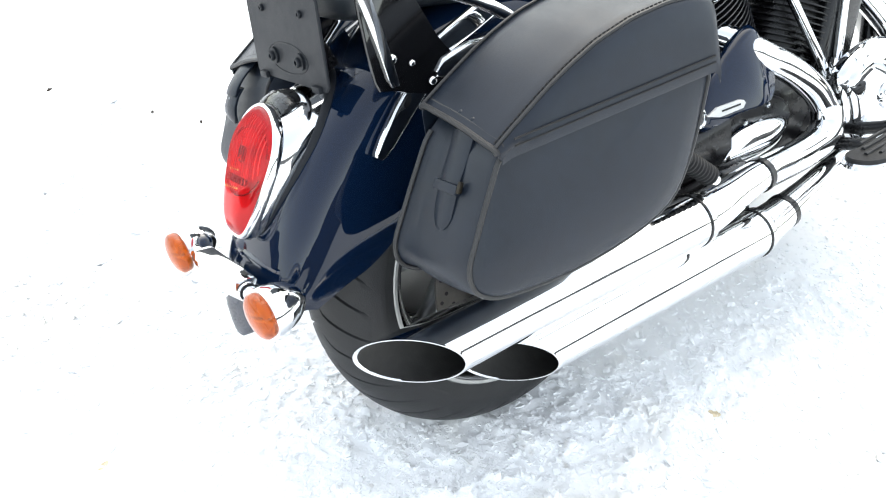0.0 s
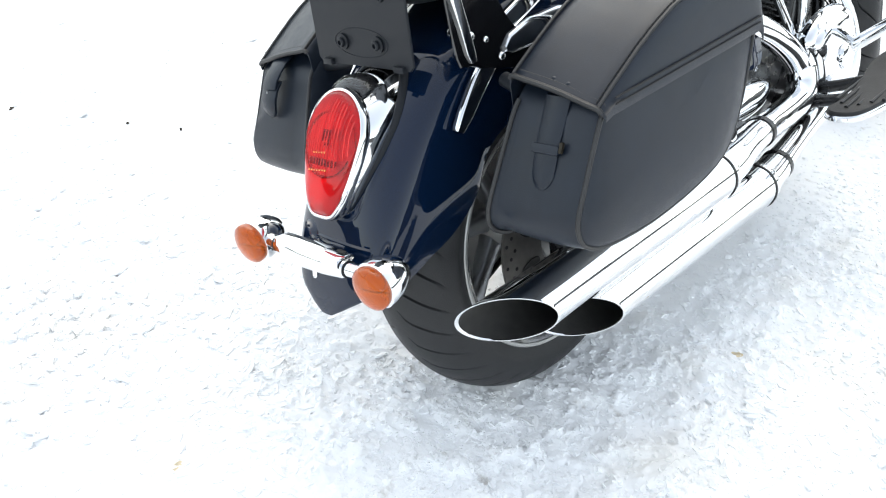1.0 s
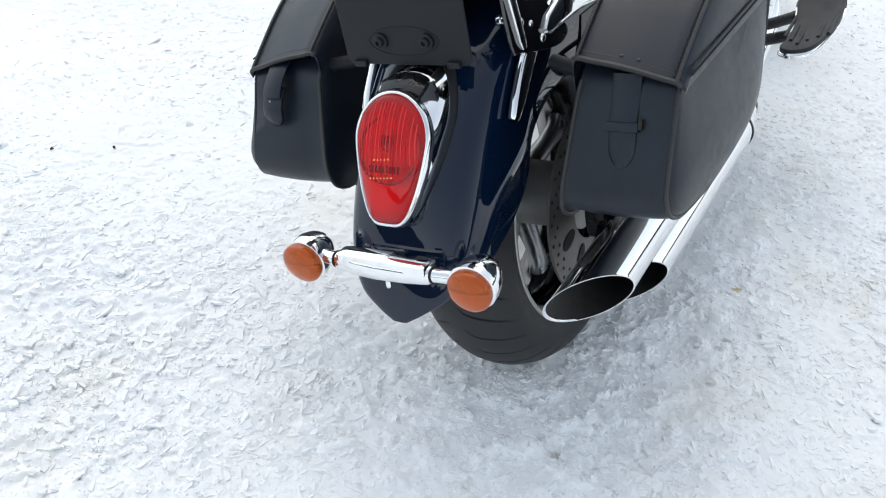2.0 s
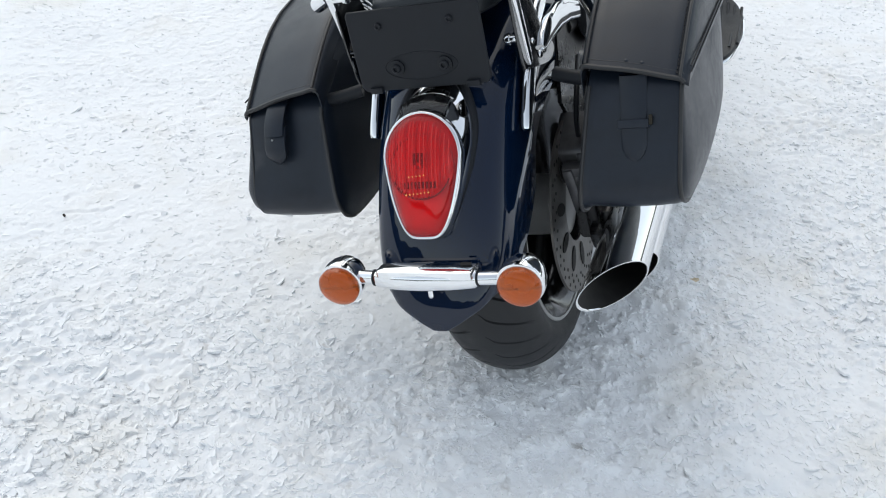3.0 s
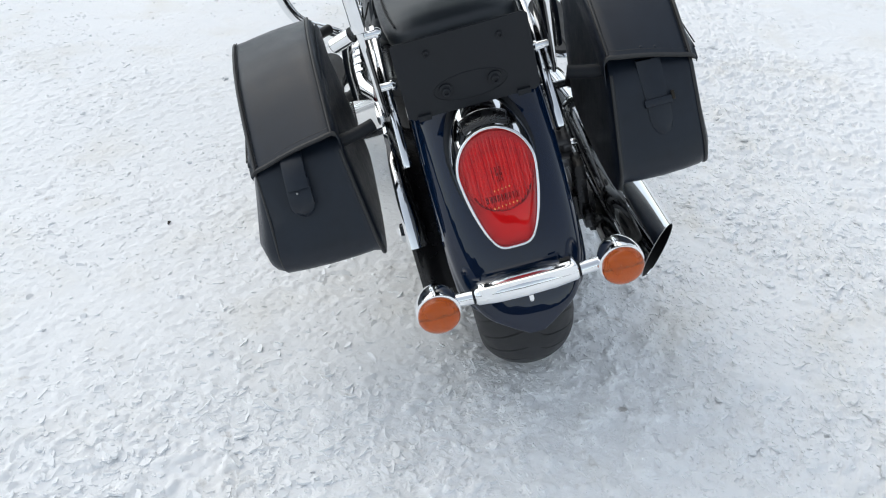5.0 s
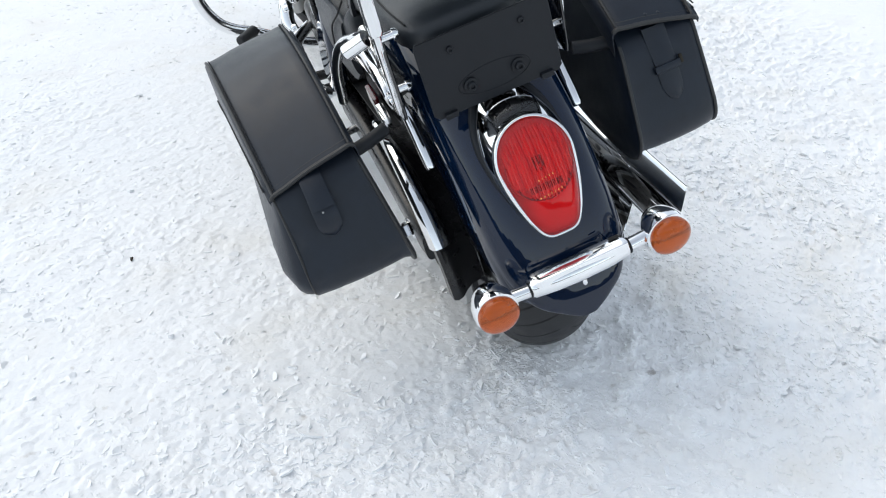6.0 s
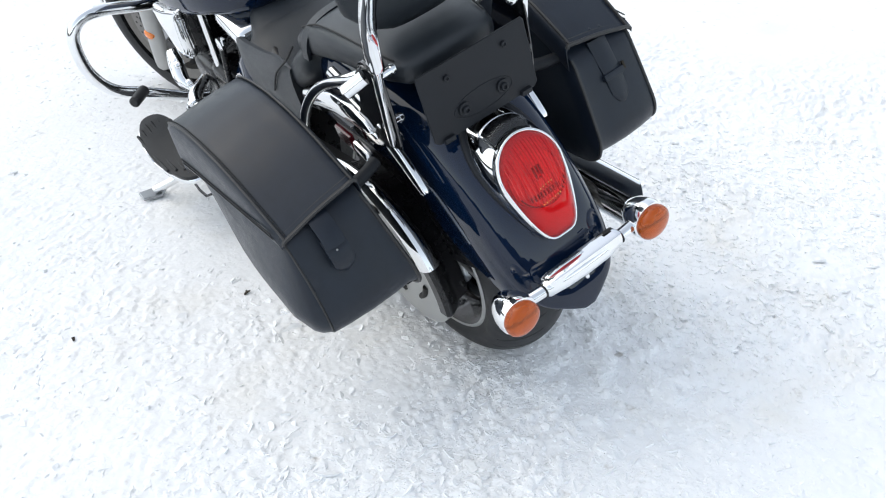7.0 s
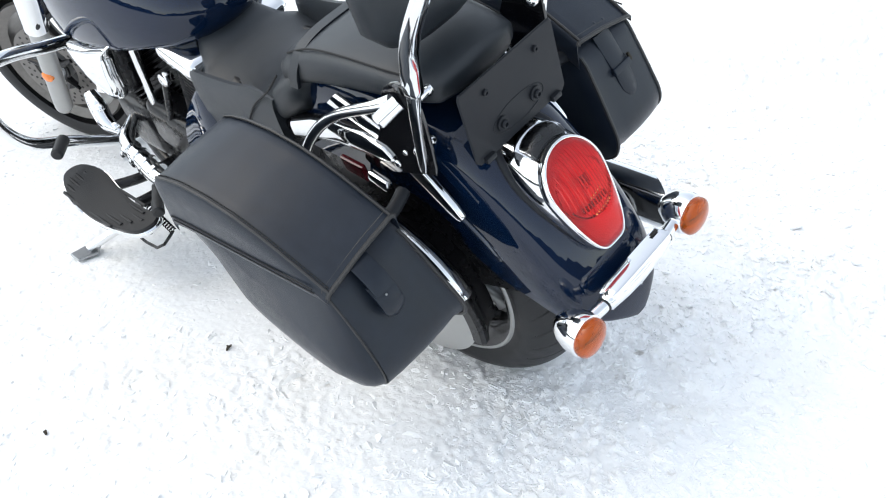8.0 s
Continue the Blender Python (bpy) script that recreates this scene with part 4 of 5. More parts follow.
# saddlebag rails with their round clamps
for s in (-1, 1):
    rail = holder("bag_rail", bike, (s * 0.19, -0.15, 0.79))
    bm = bmesh.new()
    add_lathe(bm, [(-0.022, 0.008), (-0.022, 0.013), (0.018, 0.013), (0.021, 0.0105), (0.021, 0.006)], (s * 0.184, -0.188, 0.808), (s * 0.84, 0.38, -0.40), 24)
    part("clamp", bm, CHROME, rail, "chrome round clamp")
    bm = bmesh.new()
    add_tube(bm, [(s * 0.165, -0.18, 0.815), (s * 0.178, -0.145, 0.80), (s * 0.185, -0.06, 0.762), (s * 0.195, 0.0, 0.72), (s * 0.205, 0.05, 0.66), (s * 0.21, 0.09, 0.58)], 0.0098, 14, 6)
    part("tube", bm, CHROME, rail)
    bm = bmesh.new()
    rings = []
    for y, z, h in ((-0.115, 0.664, 0.004), (-0.10, 0.668, 0.016), (-0.05, 0.672, 0.022), (0.02, 0.67, 0.024), (0.09, 0.655, 0.022), (0.16, 0.63, 0.018)):
        rings.append([(s * 0.150 + 0.008 * u, y, z + h * v) for u, v in oval(1, 1, 16, 3)])
    add_rings(bm, rings)
    part("fender_rail_cover", bm, CHROME, bike, "chrome fender rail cover")
    bm = bmesh.new()
    add_tube(bm, [(s * 0.178, -0.150, 0.630), (s * 0.21, -0.160, 0.626), (s * 0.245, -0.165, 0.622)], 0.012, 12, 4)
    part("bag_arm", bm, PLASTIC, bike, "black saddlebag support arm")
bm = bmesh.new()
rings = []
for d in range(70, 188, 6):
    a = radians(d)
    c, q = math.cos(a), math.sin(a)
    arc = [(-0.098, 0.200), (-0.102, 0.208), (-0.110, 0.211), (-0.128, 0.213), (-0.142, 0.222), (-0.156, 0.236), (-0.168, 0.239), (-0.175, 0.234), (-0.177, 0.215), (-0.173, 0.215), (-0.171, 0.230), (-0.158, 0.232), (-0.144, 0.217), (-0.128, 0.208), (-0.106, 0.206)]
    rings.append([(x, AXLE[1] + r * c, AXLE[2] + r * q) for x, r in arc])
add_rings(bm, rings)
part("belt_guard", bm, SATIN, bike, "glossy black belt guard")
bm = bmesh.new()
rings = []
for d in list(range(76, 153, 6)) + [155]:
    a, k = radians(d), fold(d, [(76, 0.4), (110, 0.75), (140, 0.95), (155, 1.0)])
    c, q = math.cos(a), math.sin(a)
    shell = [(-0.139, 0.227), (-0.145, 0.237), (-0.153, 0.2445), (-0.164, 0.2485), (-0.175, 0.2465), (-0.180, 0.236), (-0.182, 0.214), (-0.179, 0.214), (-0.177, 0.235), (-0.173, 0.242), (-0.166, 0.2435), (-0.158, 0.2395), (-0.147, 0.2305), (-0.139, 0.2205)]
    rings.append([(-0.175 + (x + 0.175) * k, AXLE[1] + r * c, AXLE[2] + r * q) for x, r in shell])
add_rings(bm, rings)
part("guard_trim", bm, CHROME, bike, "curved chrome trim of the belt guard")
bm = bmesh.new()
add_plate(bm, [(-0.045, 0.598), (0.01, 0.605), (0.015, 0.632), (-0.04, 0.628)], lambda u, v, w: Vector((-0.165 + w, u, v)), 0.01)
part("side_reflector", bm, REDPAINT, bike, "small red side reflector")
bm = bmesh.new()
add_box(bm, (-0.165, -0.075, 0.612), (0.016, 0.045, 0.022), (15, 0, 0), 0.005)
part("helmet_lock", bm, CHROME, bike)

# seats
bm = bmesh.new()
rings = []
for y, z, w, h in ((-0.205, 0.777, 0.03, 0.006), (-0.203, 0.777, 0.075, 0.02), (-0.19, 0.777, 0.098, 0.027), (-0.15, 0.777, 0.112, 0.031), (-0.08, 0.778, 0.12, 0.036), (0.0, 0.772, 0.123, 0.042), (0.07, 0.762, 0.125, 0.045), (0.11, 0.752, 0.125, 0.045), (0.15, 0.738, 0.126, 0.042), (0.172, 0.728, 0.124, 0.036), (0.182, 0.722, 0.115, 0.022)):
    rings.append([(w * u, y, z + h * v) for u, v in oval(1, 1, 32, 3.4)])
add_rings(bm, rings)
seat2 = part("passenger_seat", bm, VINYL, bike, "black stitched passenger seat", 60)
for s in (-1, 1):
    bm = bmesh.new()
    add_tube(bm, [(s * 0.096, -0.17, 0.8), (s * 0.106, -0.1, 0.806), (s * 0.109, 0.0, 0.806), (s * 0.111, 0.08, 0.798), (s * 0.112, 0.15, 0.772)], 0.0018, 6, 5)
    part("seam", bm, THREAD, seat2)
bm = bmesh.new()
rings = []
for t in np.linspace(0.02, math.pi - 0.02, 26):
    c, q = math.cos(t), math.sin(t)
    p = Vector((0.129 * math.copysign(abs(c) ** 0.5, c), 0.108 + 0.03 * (1 - q) ** 2, 0.70 + 0.1 * math.copysign(abs(q) ** 0.5, q)))
    rings.append([p + Vector((0, dy, 0)) + d * Vector((c, 0, q)) for dy, d in ((-0.011, -0.004), (0.011, -0.004), (0.011, 0.0035), (-0.011, 0.0035))])
add_rings(bm, rings)
part("grab_strap", bm, VINYL, bike, "black strap across the seat")
bm = bmesh.new()
rings = []
for y, z, w, h in ((0.12, 0.69, 0.10, 0.04), (0.135, 0.69, 0.132, 0.055), (0.16, 0.685, 0.143, 0.06), (0.20, 0.66, 0.15, 0.062), (0.26, 0.604, 0.16, 0.058), (0.34, 0.575, 0.165, 0.056), (0.41, 0.575, 0.166, 0.056), (0.455, 0.586, 0.162, 0.058), (0.482, 0.594, 0.15, 0.058), (0.50, 0.602, 0.124, 0.056), (0.54, 0.64, 0.088, 0.055), (0.59, 0.68, 0.045, 0.035)):
    rings.append([(w * u, y, z + h * v) for u, v in oval(1, 1, 36, 2.6)])
add_rings(bm, rings)
seat1 = part("rider_seat", bm, VINYL, bike, "black dished rider seat", 60)
for s in (-1, 1):
    bm = bmesh.new()
    rings = []
    for y, z, w, h in ((0.2, 0.62, 0.01, 0.06), (0.26, 0.605, 0.016, 0.085), (0.34, 0.59, 0.018, 0.085), (0.42, 0.59, 0.018, 0.078), (0.465, 0.595, 0.015, 0.072), (0.487, 0.60, 0.008, 0.058)):
        rings.append([(s * 0.148 + w * u, y, z + h * v) for u, v in oval(1, 1, 18, 2.4)])
    add_rings(bm, rings)
    part("seat_skirt", bm, VINYL, seat1)
    bm = bmesh.new()
    add_tube(bm, [(s * 0.168, 0.30, 0.60), (s * 0.165, 0.25, 0.66), (s * 0.152, 0.20, 0.70), (s * 0.138, 0.17, 0.735)], 0.002, 6, 5)
    part("seam", bm, THREAD, seat1)

# fuel tank
bm = bmesh.new()
rings = []
for y, z, w, top, low in ((0.505, 0.705, 0.03, 0.72, 0.69), (0.525, 0.70, 0.08, 0.765, 0.67), (0.565, 0.695, 0.125, 0.80, 0.655), (0.645, 0.685, 0.16, 0.838, 0.645), (0.74, 0.672, 0.182, 0.87, 0.62), (0.88, 0.658, 0.19, 0.89, 0.605), (1.0, 0.645, 0.18, 0.895, 0.595), (1.1, 0.645, 0.152, 0.885, 0.60), (1.16, 0.67, 0.11, 0.855, 0.63), (1.19, 0.73, 0.05, 0.81, 0.70)):
    rings.append([(w * u, y, z + ((top - z) if v > 0 else (z - low)) * v) for u, v in oval(1, 1, 48, 2.3)])
add_rings(bm, rings)
tank = part("fuel_tank", bm, PAINT, bike, "glossy dark navy fuel tank", 70)
bm = bmesh.new()
add_box(bm, (0, 0.75, 0.875), (0.07, 0.32, 0.02), (-2, 0, 0), 0.008)
part("tank_console", bm, CHROME, tank)

# frame and engine block
bm = bmesh.new()
for s in (-1, 1):
    add_tube(bm, [(s * 0.12, 0.15, 0.60), (s * 0.125, 0.35, 0.55), (s * 0.13, 0.46, 0.42), (s * 0.13, 0.5, 0.25), (s * 0.12, 0.62, 0.19), (s * 0.12, 0.95, 0.19), (s * 0.09, 1.1, 0.30), (s * 0.05, 1.2, 0.62)], 0.019, 12, 6)
    add_tube(bm, [(s * 0.125, -0.10, 0.665), (s * 0.125, 0.1, 0.64), (s * 0.12, 0.3, 0.60), (s * 0.06, 0.6, 0.64), (0, 1.18, 0.74)], 0.018, 12, 6)
part("main_frame", bm, SATIN, bike, "black tubular frame")
engine = holder("engine", bike, (0, 0.75, 0.3))
bm = bmesh.new()
rings = []
for y, z, w, h in ((0.47, 0.33, 0.08, 0.09), (0.52, 0.32, 0.12, 0.12), (0.7, 0.31, 0.14, 0.125), (0.9, 0.30, 0.14, 0.12), (1.02, 0.31, 0.11, 0.10), (1.06, 0.32, 0.05, 0.05)):
    rings.append([(w * u, y, z + h * v) for u, v in oval(1, 1, 24, 3.2)])
add_rings(bm, rings)
part("crankcase", bm, SATIN, engine, "black crankcase")


def cylinder(foot, head, r, fins):
    bm = bmesh.new()
    a, b = Vector(foot), Vector(head)
    axis = (b - a).normalized()
    far = (b - a).length
    prof = [(0, r * 0.8)]
    for k in range(fins):
        o = far * (k + 0.3) / fins
        prof += [(o - 0.0024, r * 0.82), (o - 0.0015, r), (o + 0.0015, r), (o + 0.0024, r * 0.82)]
    prof += [(far, r * 0.82)]
    add_lathe(bm, prof, a, axis, 40)
    return bm


part("rear_cylinder", cylinder((0, 0.66, 0.38), (0, 0.56, 0.62), 0.128, 22), SATIN, engine, "black finned cylinder", 30)
part("front_cylinder", cylinder((0, 0.86, 0.38), (0, 0.98, 0.62), 0.128, 22), SATIN, engine, "black finned cylinder", 30)
a, b = Vector((0, 0.66, 0.38)), Vector((0, 0.56, 0.62))
bm = bmesh.new()
for k in range(22):
    o = (b - a).length * (k + 0.3) / 22
    add_lathe(bm, [(o - 0.0009, 0.1275), (o - 0.0006, 0.1285), (o + 0.0006, 0.1285), (o + 0.0009, 0.1275)], a, b - a, 40, False, True)
tagged(part("fin_edges", bm, CALIPER, engine, "bright machined fin edges"), kind="stuff")
# added block, keeps the gap by the front cylinder black
bm = bmesh.new()
add_box(bm, (0.09, 0.93, 0.42), (0.085, 0.12, 0.26), (-20, 0, 0), 0.02, 3)
part("filler_block", bm, SATIN, engine, "black block added to fill the gap by the cylinders")
for foot, tilt in ((0.545, 18), (0.99, -24)):
    bm = bmesh.new()
    add_box(bm, (0, foot + (0.03 if tilt > 0 else 0), 0.642), (0.285, 0.13, 0.05), (tilt, 0, 0), 0.025, 4)
    part("rocker_cover", bm, CHROME, engine, "chrome rocker cover")
# push-rod tubes
for s in (-1, 1):
    for y0, z0, y1, z1 in ((0.865, 0.385, 0.745, 0.575), (0.91, 0.385, 0.95, 0.60)) if s > 0 else ((0.788, 0.448, 0.752, 0.66),):
        bm = bmesh.new()
        add_tube(bm, [(s * 0.142, y0, z0), (s * 0.135, y1, z1)], 0.0105, 12, 1)
        add_lathe(bm, [(-0.012, 0.01), (-0.012, 0.016), (0.012, 0.016), (0.012, 0.01)], (s * 0.142, y0, z0), (0, y1 - y0, z1 - z0), 12)
        part("pushrod_tube", bm, CHROME, engine, "chrome pushrod tube")
        bm = bmesh.new()
        add_dome(bm, (s * 0.145, y0 + 0.004, z0 - 0.012), (s, 0, 0), 0.015, 0.01, 14, 4, 0.01)
        part("pushrod_cap", bm, CHROME, engine)
# left hand support link
bm = bmesh.new()
add_tube(bm, [(-0.15, 0.716, 0.455), (-0.152, 0.625, 0.598)], 0.008, 12, 1)
part("support_link", bm, SATIN, engine)
bm = bmesh.new()
add_lathe(bm, [(-0.02, 0.012), (-0.004, 0.017), (0.004, 0.017), (0.007, 0.012), (0.007, 0.0005)], (-0.156, 0.62, 0.60), (-1, 0, 0), 8)
part("link_bolt", bm, CHROME, engine)
# right hand engine covers
bm = bmesh.new()
cover = [(0.85, 0.37), (0.90, 0.41), (1.0, 0.42), (1.08, 0.38), (1.10, 0.28), (1.04, 0.19), (0.95, 0.19), (0.89, 0.245), (0.87, 0.30)]
add_plate(bm, [tuple(p) for p in spline(cover, 4, True)], lambda u, v, w: Vector((0.175 + w, u, v)), 0.04, 0.012)
add_pillow(bm, [tuple(p) for p in spline([(0.965 + (u - 0.965) * 0.86, 0.30 + (v - 0.30) * 0.86) for u, v in cover], 4, True)], lambda u, v, w: Vector((0.175 + w, u, v)), 0.02, 0.038, 7, 3.0)
part("clutch_cover", bm, CHROME, engine, "polished chrome engine cover", 60)
bm = bmesh.new()
add_lathe(bm, [(-0.02, 0.03), (0.0, 0.032), (0.008, 0.028), (0.012, 0.015), (0.012, 0.001)], (0.212, 0.99, 0.30), (1, 0, 0), 28)
add_lathe(bm, [(-0.02, 0.016), (0.0, 0.018), (0.006, 0.014), (0.006, 0.001)], (0.212, 0.92, 0.26), (1, 0, 0), 20)
part("filler_cap", bm, CHROME, engine)
bm = bmesh.new()
pod = [(0.46, 0.318), (0.50, 0.354), (0.55, 0.370), (0.62, 0.365), (0.675, 0.350), (0.688, 0.327), (0.655, 0.297), (0.58, 0.288), (0.50, 0.296)]
add_pillow(bm, [tuple(p) for p in spline(pod, 5, True)], lambda u, v, w: Vector((0.165 + w, u, v)), 0.006, 0.034)
part("pivot_cover", bm, CHROME, engine, "chrome pivot cover", 60)
bm = bmesh.new()
pod2 = [(0.435, 0.31), (0.48, 0.40), (0.57, 0.415), (0.68, 0.385), (0.715, 0.335), (0.66, 0.27), (0.58, 0.262), (0.48, 0.27)]
add_plate(bm, [tuple(p) for p in spline(pod2, 5, True)], lambda u, v, w: Vector((0.155 + w, u, v)), 0.03, 0.008)
part("pivot_plate", bm, SATIN, engine)
# side panels
for s in (-1, 1):
    bm = bmesh.new()
    panel = [(0.43, 0.44), (0.448, 0.56), (0.458, 0.628), (0.49, 0.622), (0.55, 0.56), (0.592, 0.50), (0.606, 0.44), (0.57, 0.40), (0.48, 0.39)] if s < 0 else [(0.422, 0.40), (0.445, 0.465), (0.50, 0.505), (0.54, 0.530), (0.583, 0.549), (0.609, 0.54), (0.638, 0.485), (0.643, 0.445), (0.633, 0.409), (0.605, 0.394), (0.51, 0.40)]
    add_plate(bm, [tuple(p) for p in spline(panel, 5, True)], lambda u, v, w, s=s: Vector((s * (0.150 + 0.18 * (0.56 - v)) + w, u, v)), 0.03, 0.012)
    side = part("side_panel", bm, PAINT, bike, "dark navy side panel with a silver badge", 60)
    if s > 0:
        bm = bmesh.new()
        add_plate(bm, [(u + 0.013, v - 0.009) for u, v in ((0.416, 0.437), (0.443, 0.4455), (0.508, 0.4415), (0.520, 0.437), (0.524, 0.431), (0.516, 0.4235), (0.448, 0.4265))], lambda u, v, w: Vector((0.1895 + 0.18 * (0.43 - v) + w, u, v)), 0.005, 0.001)
        part("badge", bm, BADGE, side, "silver badge with a dark bar")
        bm = bmesh.new()
        add_plate(bm, [(0.468, 0.4255), (0.521, 0.4225), (0.521, 0.4255), (0.468, 0.4285)], lambda u, v, w: Vector((0.1925 + 0.18 * (0.43 - v) + w, u, v)), 0.0015, 0.0004)
        part("badge_bar", bm, THREAD, side)
        bm = bmesh.new()
        add_lathe(bm, [(-0.01, 0.018), (0.004, 0.018), (0.006, 0.014), (0.003, 0.012), (0.003, 0.001)], (0.184, 0.415, 0.428), (1, 0, 0.18), 22)
        part("lock", bm, CHROME, side)
    for y, z in ((0.50, 0.375), (0.56, 0.372), (0.47, 0.365), (0.63, 0.385)):
        bm = bmesh.new()
        add_bolt(bm, (s * 0.172, y, z), (s, 0, 0), 0.006, 0.006)
        part("panel_bolt", bm, CHROME, bike)

# left hand chrome covers
bm = bmesh.new()
drop = [(1.0, 0.612), (0.94, 0.622), (0.883, 0.632), (0.80, 0.655), (0.75, 0.668), (0.765, 0.65), (0.786, 0.625), (0.814, 0.567), (0.826, 0.515), (0.852, 0.493), (0.905, 0.486), (0.958, 0.514), (1.0, 0.557), (1.01, 0.59)]
drop = [tuple(p) for p in spline(drop, 4, True)]
add_plate(bm, drop, lambda u, v, w: Vector((-0.178 + w, u, v)), 0.024, 0.006)
add_pillow(bm, [(0.89 + (u - 0.89) * 0.92, 0.575 + (v - 0.575) * 0.92) for u, v in drop], lambda u, v, w: Vector((-0.178 - w, u, v)), 0.012, 0.02, 5, 4.0)
part("air_box_cover", bm, CHROME, engine, "teardrop chrome air box cover", 60)
bm = bmesh.new()
add_plate(bm, [(0.885 + (u - 0.885) * 0.96, 0.575 + (v - 0.575) * 0.96) for u, v in drop], lambda u, v, w: Vector((-0.135 + w, u - 0.012, v)), 0.062, 0.008)
part("air_box", bm, SATIN, engine, "black air box", 60)
bm = bmesh.new()
add_box(bm, (-0.12, 0.72, 0.40), (0.08, 0.22, 0.14), (10, 0, 0), 0.03, 3)
add_box(bm, (-0.12, 0.92, 0.36), (0.07, 0.16, 0.16), (0, 0, 0), 0.03, 3)
part("engine_side_cover", bm, SATIN, engine)
bm = bmesh.new()
lever = [(-0.19, 1.03, 0.46), (-0.2, 1.0, 0.435), (-0.21, 0.97, 0.40), (-0.20, 0.945, 0.375)]
add_tube(bm, lever, [0.016, 0.022, 0.02, 0.014], 14, 6, 0.6)
add_dome(bm, (-0.205, 0.99, 0.43), (-1, 0, 0), 0.014, 0.008, 14, 4, 0.01)
add_dome(bm, (-0.205, 0.955, 0.385), (-1, 0, 0), 0.014, 0.008, 14, 4, 0.01)
part("shift_linkage", bm, CHROME, engine, "chrome shift linkage")
bm = bmesh.new()
add_tube(bm, [(-0.16, 0.93, 0.39), (-0.22, 0.875, 0.378), (-0.232, 0.80, 0.35), (-0.235, 0.73, 0.325), (-0.2, 0.66, 0.31)], [0.014, 0.02, 0.024, 0.022, 0.018], 14, 6)
for y in (0.76, 0.79, 0.82, 0.85):
    add_lathe(bm, [(-0.004, 0.02), (-0.004, 0.028), (0.004, 0.028), (0.004, 0.02)], (-0.231, y, 0.335 + 0.38 * (y - 0.76)), (0.05, 1, 0.38), 18)
part("chrome_link", bm, CHROME, engine)

# exhaust
def muffler(name, rear, front, r):
    """A slash-cut chrome can, longest at the top of its inner side."""
    can = holder(name, bike, front)
    a, b = Vector(rear), Vector(front)
    w = (b - a).normalized()
    side = w.cross(Vector((0, 0, 1))).normalized()
    up = side.cross(w)
    n = 48
    slope = 0.0655 / r

    def mouth(rad, back):
        return [a + side * rad * math.cos(t) + up * rad * math.sin(t) + w * (back + slope * rad * (0.915 * math.cos(t) - 0.40 * math.sin(t))) for t in (2 * math.pi * k / n for k in range(n))]

    def ring(s, rad):
        return [a + (b - a) * s + side * rad * math.cos(t) + up * rad * math.sin(t) for t in (2 * math.pi * k / n for k in range(n))]

    bm = bmesh.new()
    add_rings(bm, [mouth(r - 0.0016, 0.003), mouth(r - 0.0012, 0.0), mouth(r + 0.0008, 0.0), mouth(r + 0.0004, 0.004), ring(0.3, r), ring(0.98, r), ring(0.995, r - 0.002), ring(1.0, r - 0.008)], False)
    part("can", bm, CHROME, can, "polished chrome can with a slash-cut mouth", 50)
    bm = bmesh.new()
    add_rings(bm, [mouth(r - 0.0013, 0.0012), mouth(r - 0.002, 0.02), ring(0.4, r - 0.004), ring(0.45, 0.001)], False)
    part("baffle", bm, SOOTHOLE, can, "sooty dark inside", 50)
    bm = bmesh.new()
    add_rings(bm, [ring(0.958, r - 0.001), ring(0.959, r + 0.0012), ring(0.966, r + 0.0012), ring(0.967, r - 0.001)], False)
    part("seam_ring", bm, SATIN, can)
    return can


muffler("upper_muffler", (0.262, -0.308, 0.313), (0.268, 0.31, 0.296), 0.048)
muffler("lower_muffler", (0.246, -0.125, 0.208), (0.252, 0.50, 0.188), 0.048)
pipes = holder("exhaust_pipes", bike, (0.22, 0.6, 0.3))
bm = bmesh.new()
add_tube(bm, [(0.268, 0.30, 0.297), (0.264, 0.36, 0.298), (0.256, 0.43, 0.30), (0.25, 0.50, 0.301), (0.238, 0.58, 0.291), (0.226, 0.67, 0.281), (0.216, 0.738, 0.281), (0.21, 0.775, 0.302), (0.203, 0.784, 0.338)], [0.041, 0.039, 0.034, 0.031, 0.031, 0.032, 0.033, 0.034, 0.033], 24, 7)
part("elbow_pipe", bm, CHROME, pipes, "chrome upper exhaust pipe", 70)
bm = bmesh.new()
add_tube(bm, [(0.203, 0.783, 0.328), (0.193, 0.756, 0.378), (0.182, 0.70, 0.432), (0.165, 0.63, 0.482), (0.14, 0.585, 0.518), (0.08, 0.55, 0.545)], [0.027, 0.028, 0.028, 0.028, 0.026, 0.024], 20, 7)
part("header_shield", bm, CHROME, pipes, "chrome header shield", 70)
bm = bmesh.new()
add_tube(bm, [(0.252, 0.49, 0.188), (0.248, 0.56, 0.19), (0.236, 0.66, 0.197), (0.215, 0.82, 0.205), (0.20, 1.0, 0.21), (0.18, 1.10, 0.27), (0.14, 1.13, 0.38), (0.08, 1.07, 0.5)], [0.041, 0.036, 0.028, 0.026, 0.026, 0.026, 0.026, 0.024], 20, 7)
part("lower_pipe", bm, CHROME, pipes, "chrome lower exhaust pipe", 70)
for c, way, r in (((0.25, 0.50, 0.301), (-0.12, 1, 0), 0.0335), ((0.2455, 0.58, 0.1915), (-0.12, 1, 0.05), 0.036)):
    bm = bmesh.new()
    add_lathe(bm, [(-0.007, r - 0.004), (-0.007, r), (0.007, r), (0.007, r - 0.004)], c, way, 28, False, True)
    part("clamp", bm, SATIN, pipes)
bm = bmesh.new()
add_box(bm, (0.20, 0.20, 0.26), (0.02, 0.5, 0.10), (2, 0, 0), 0.006)
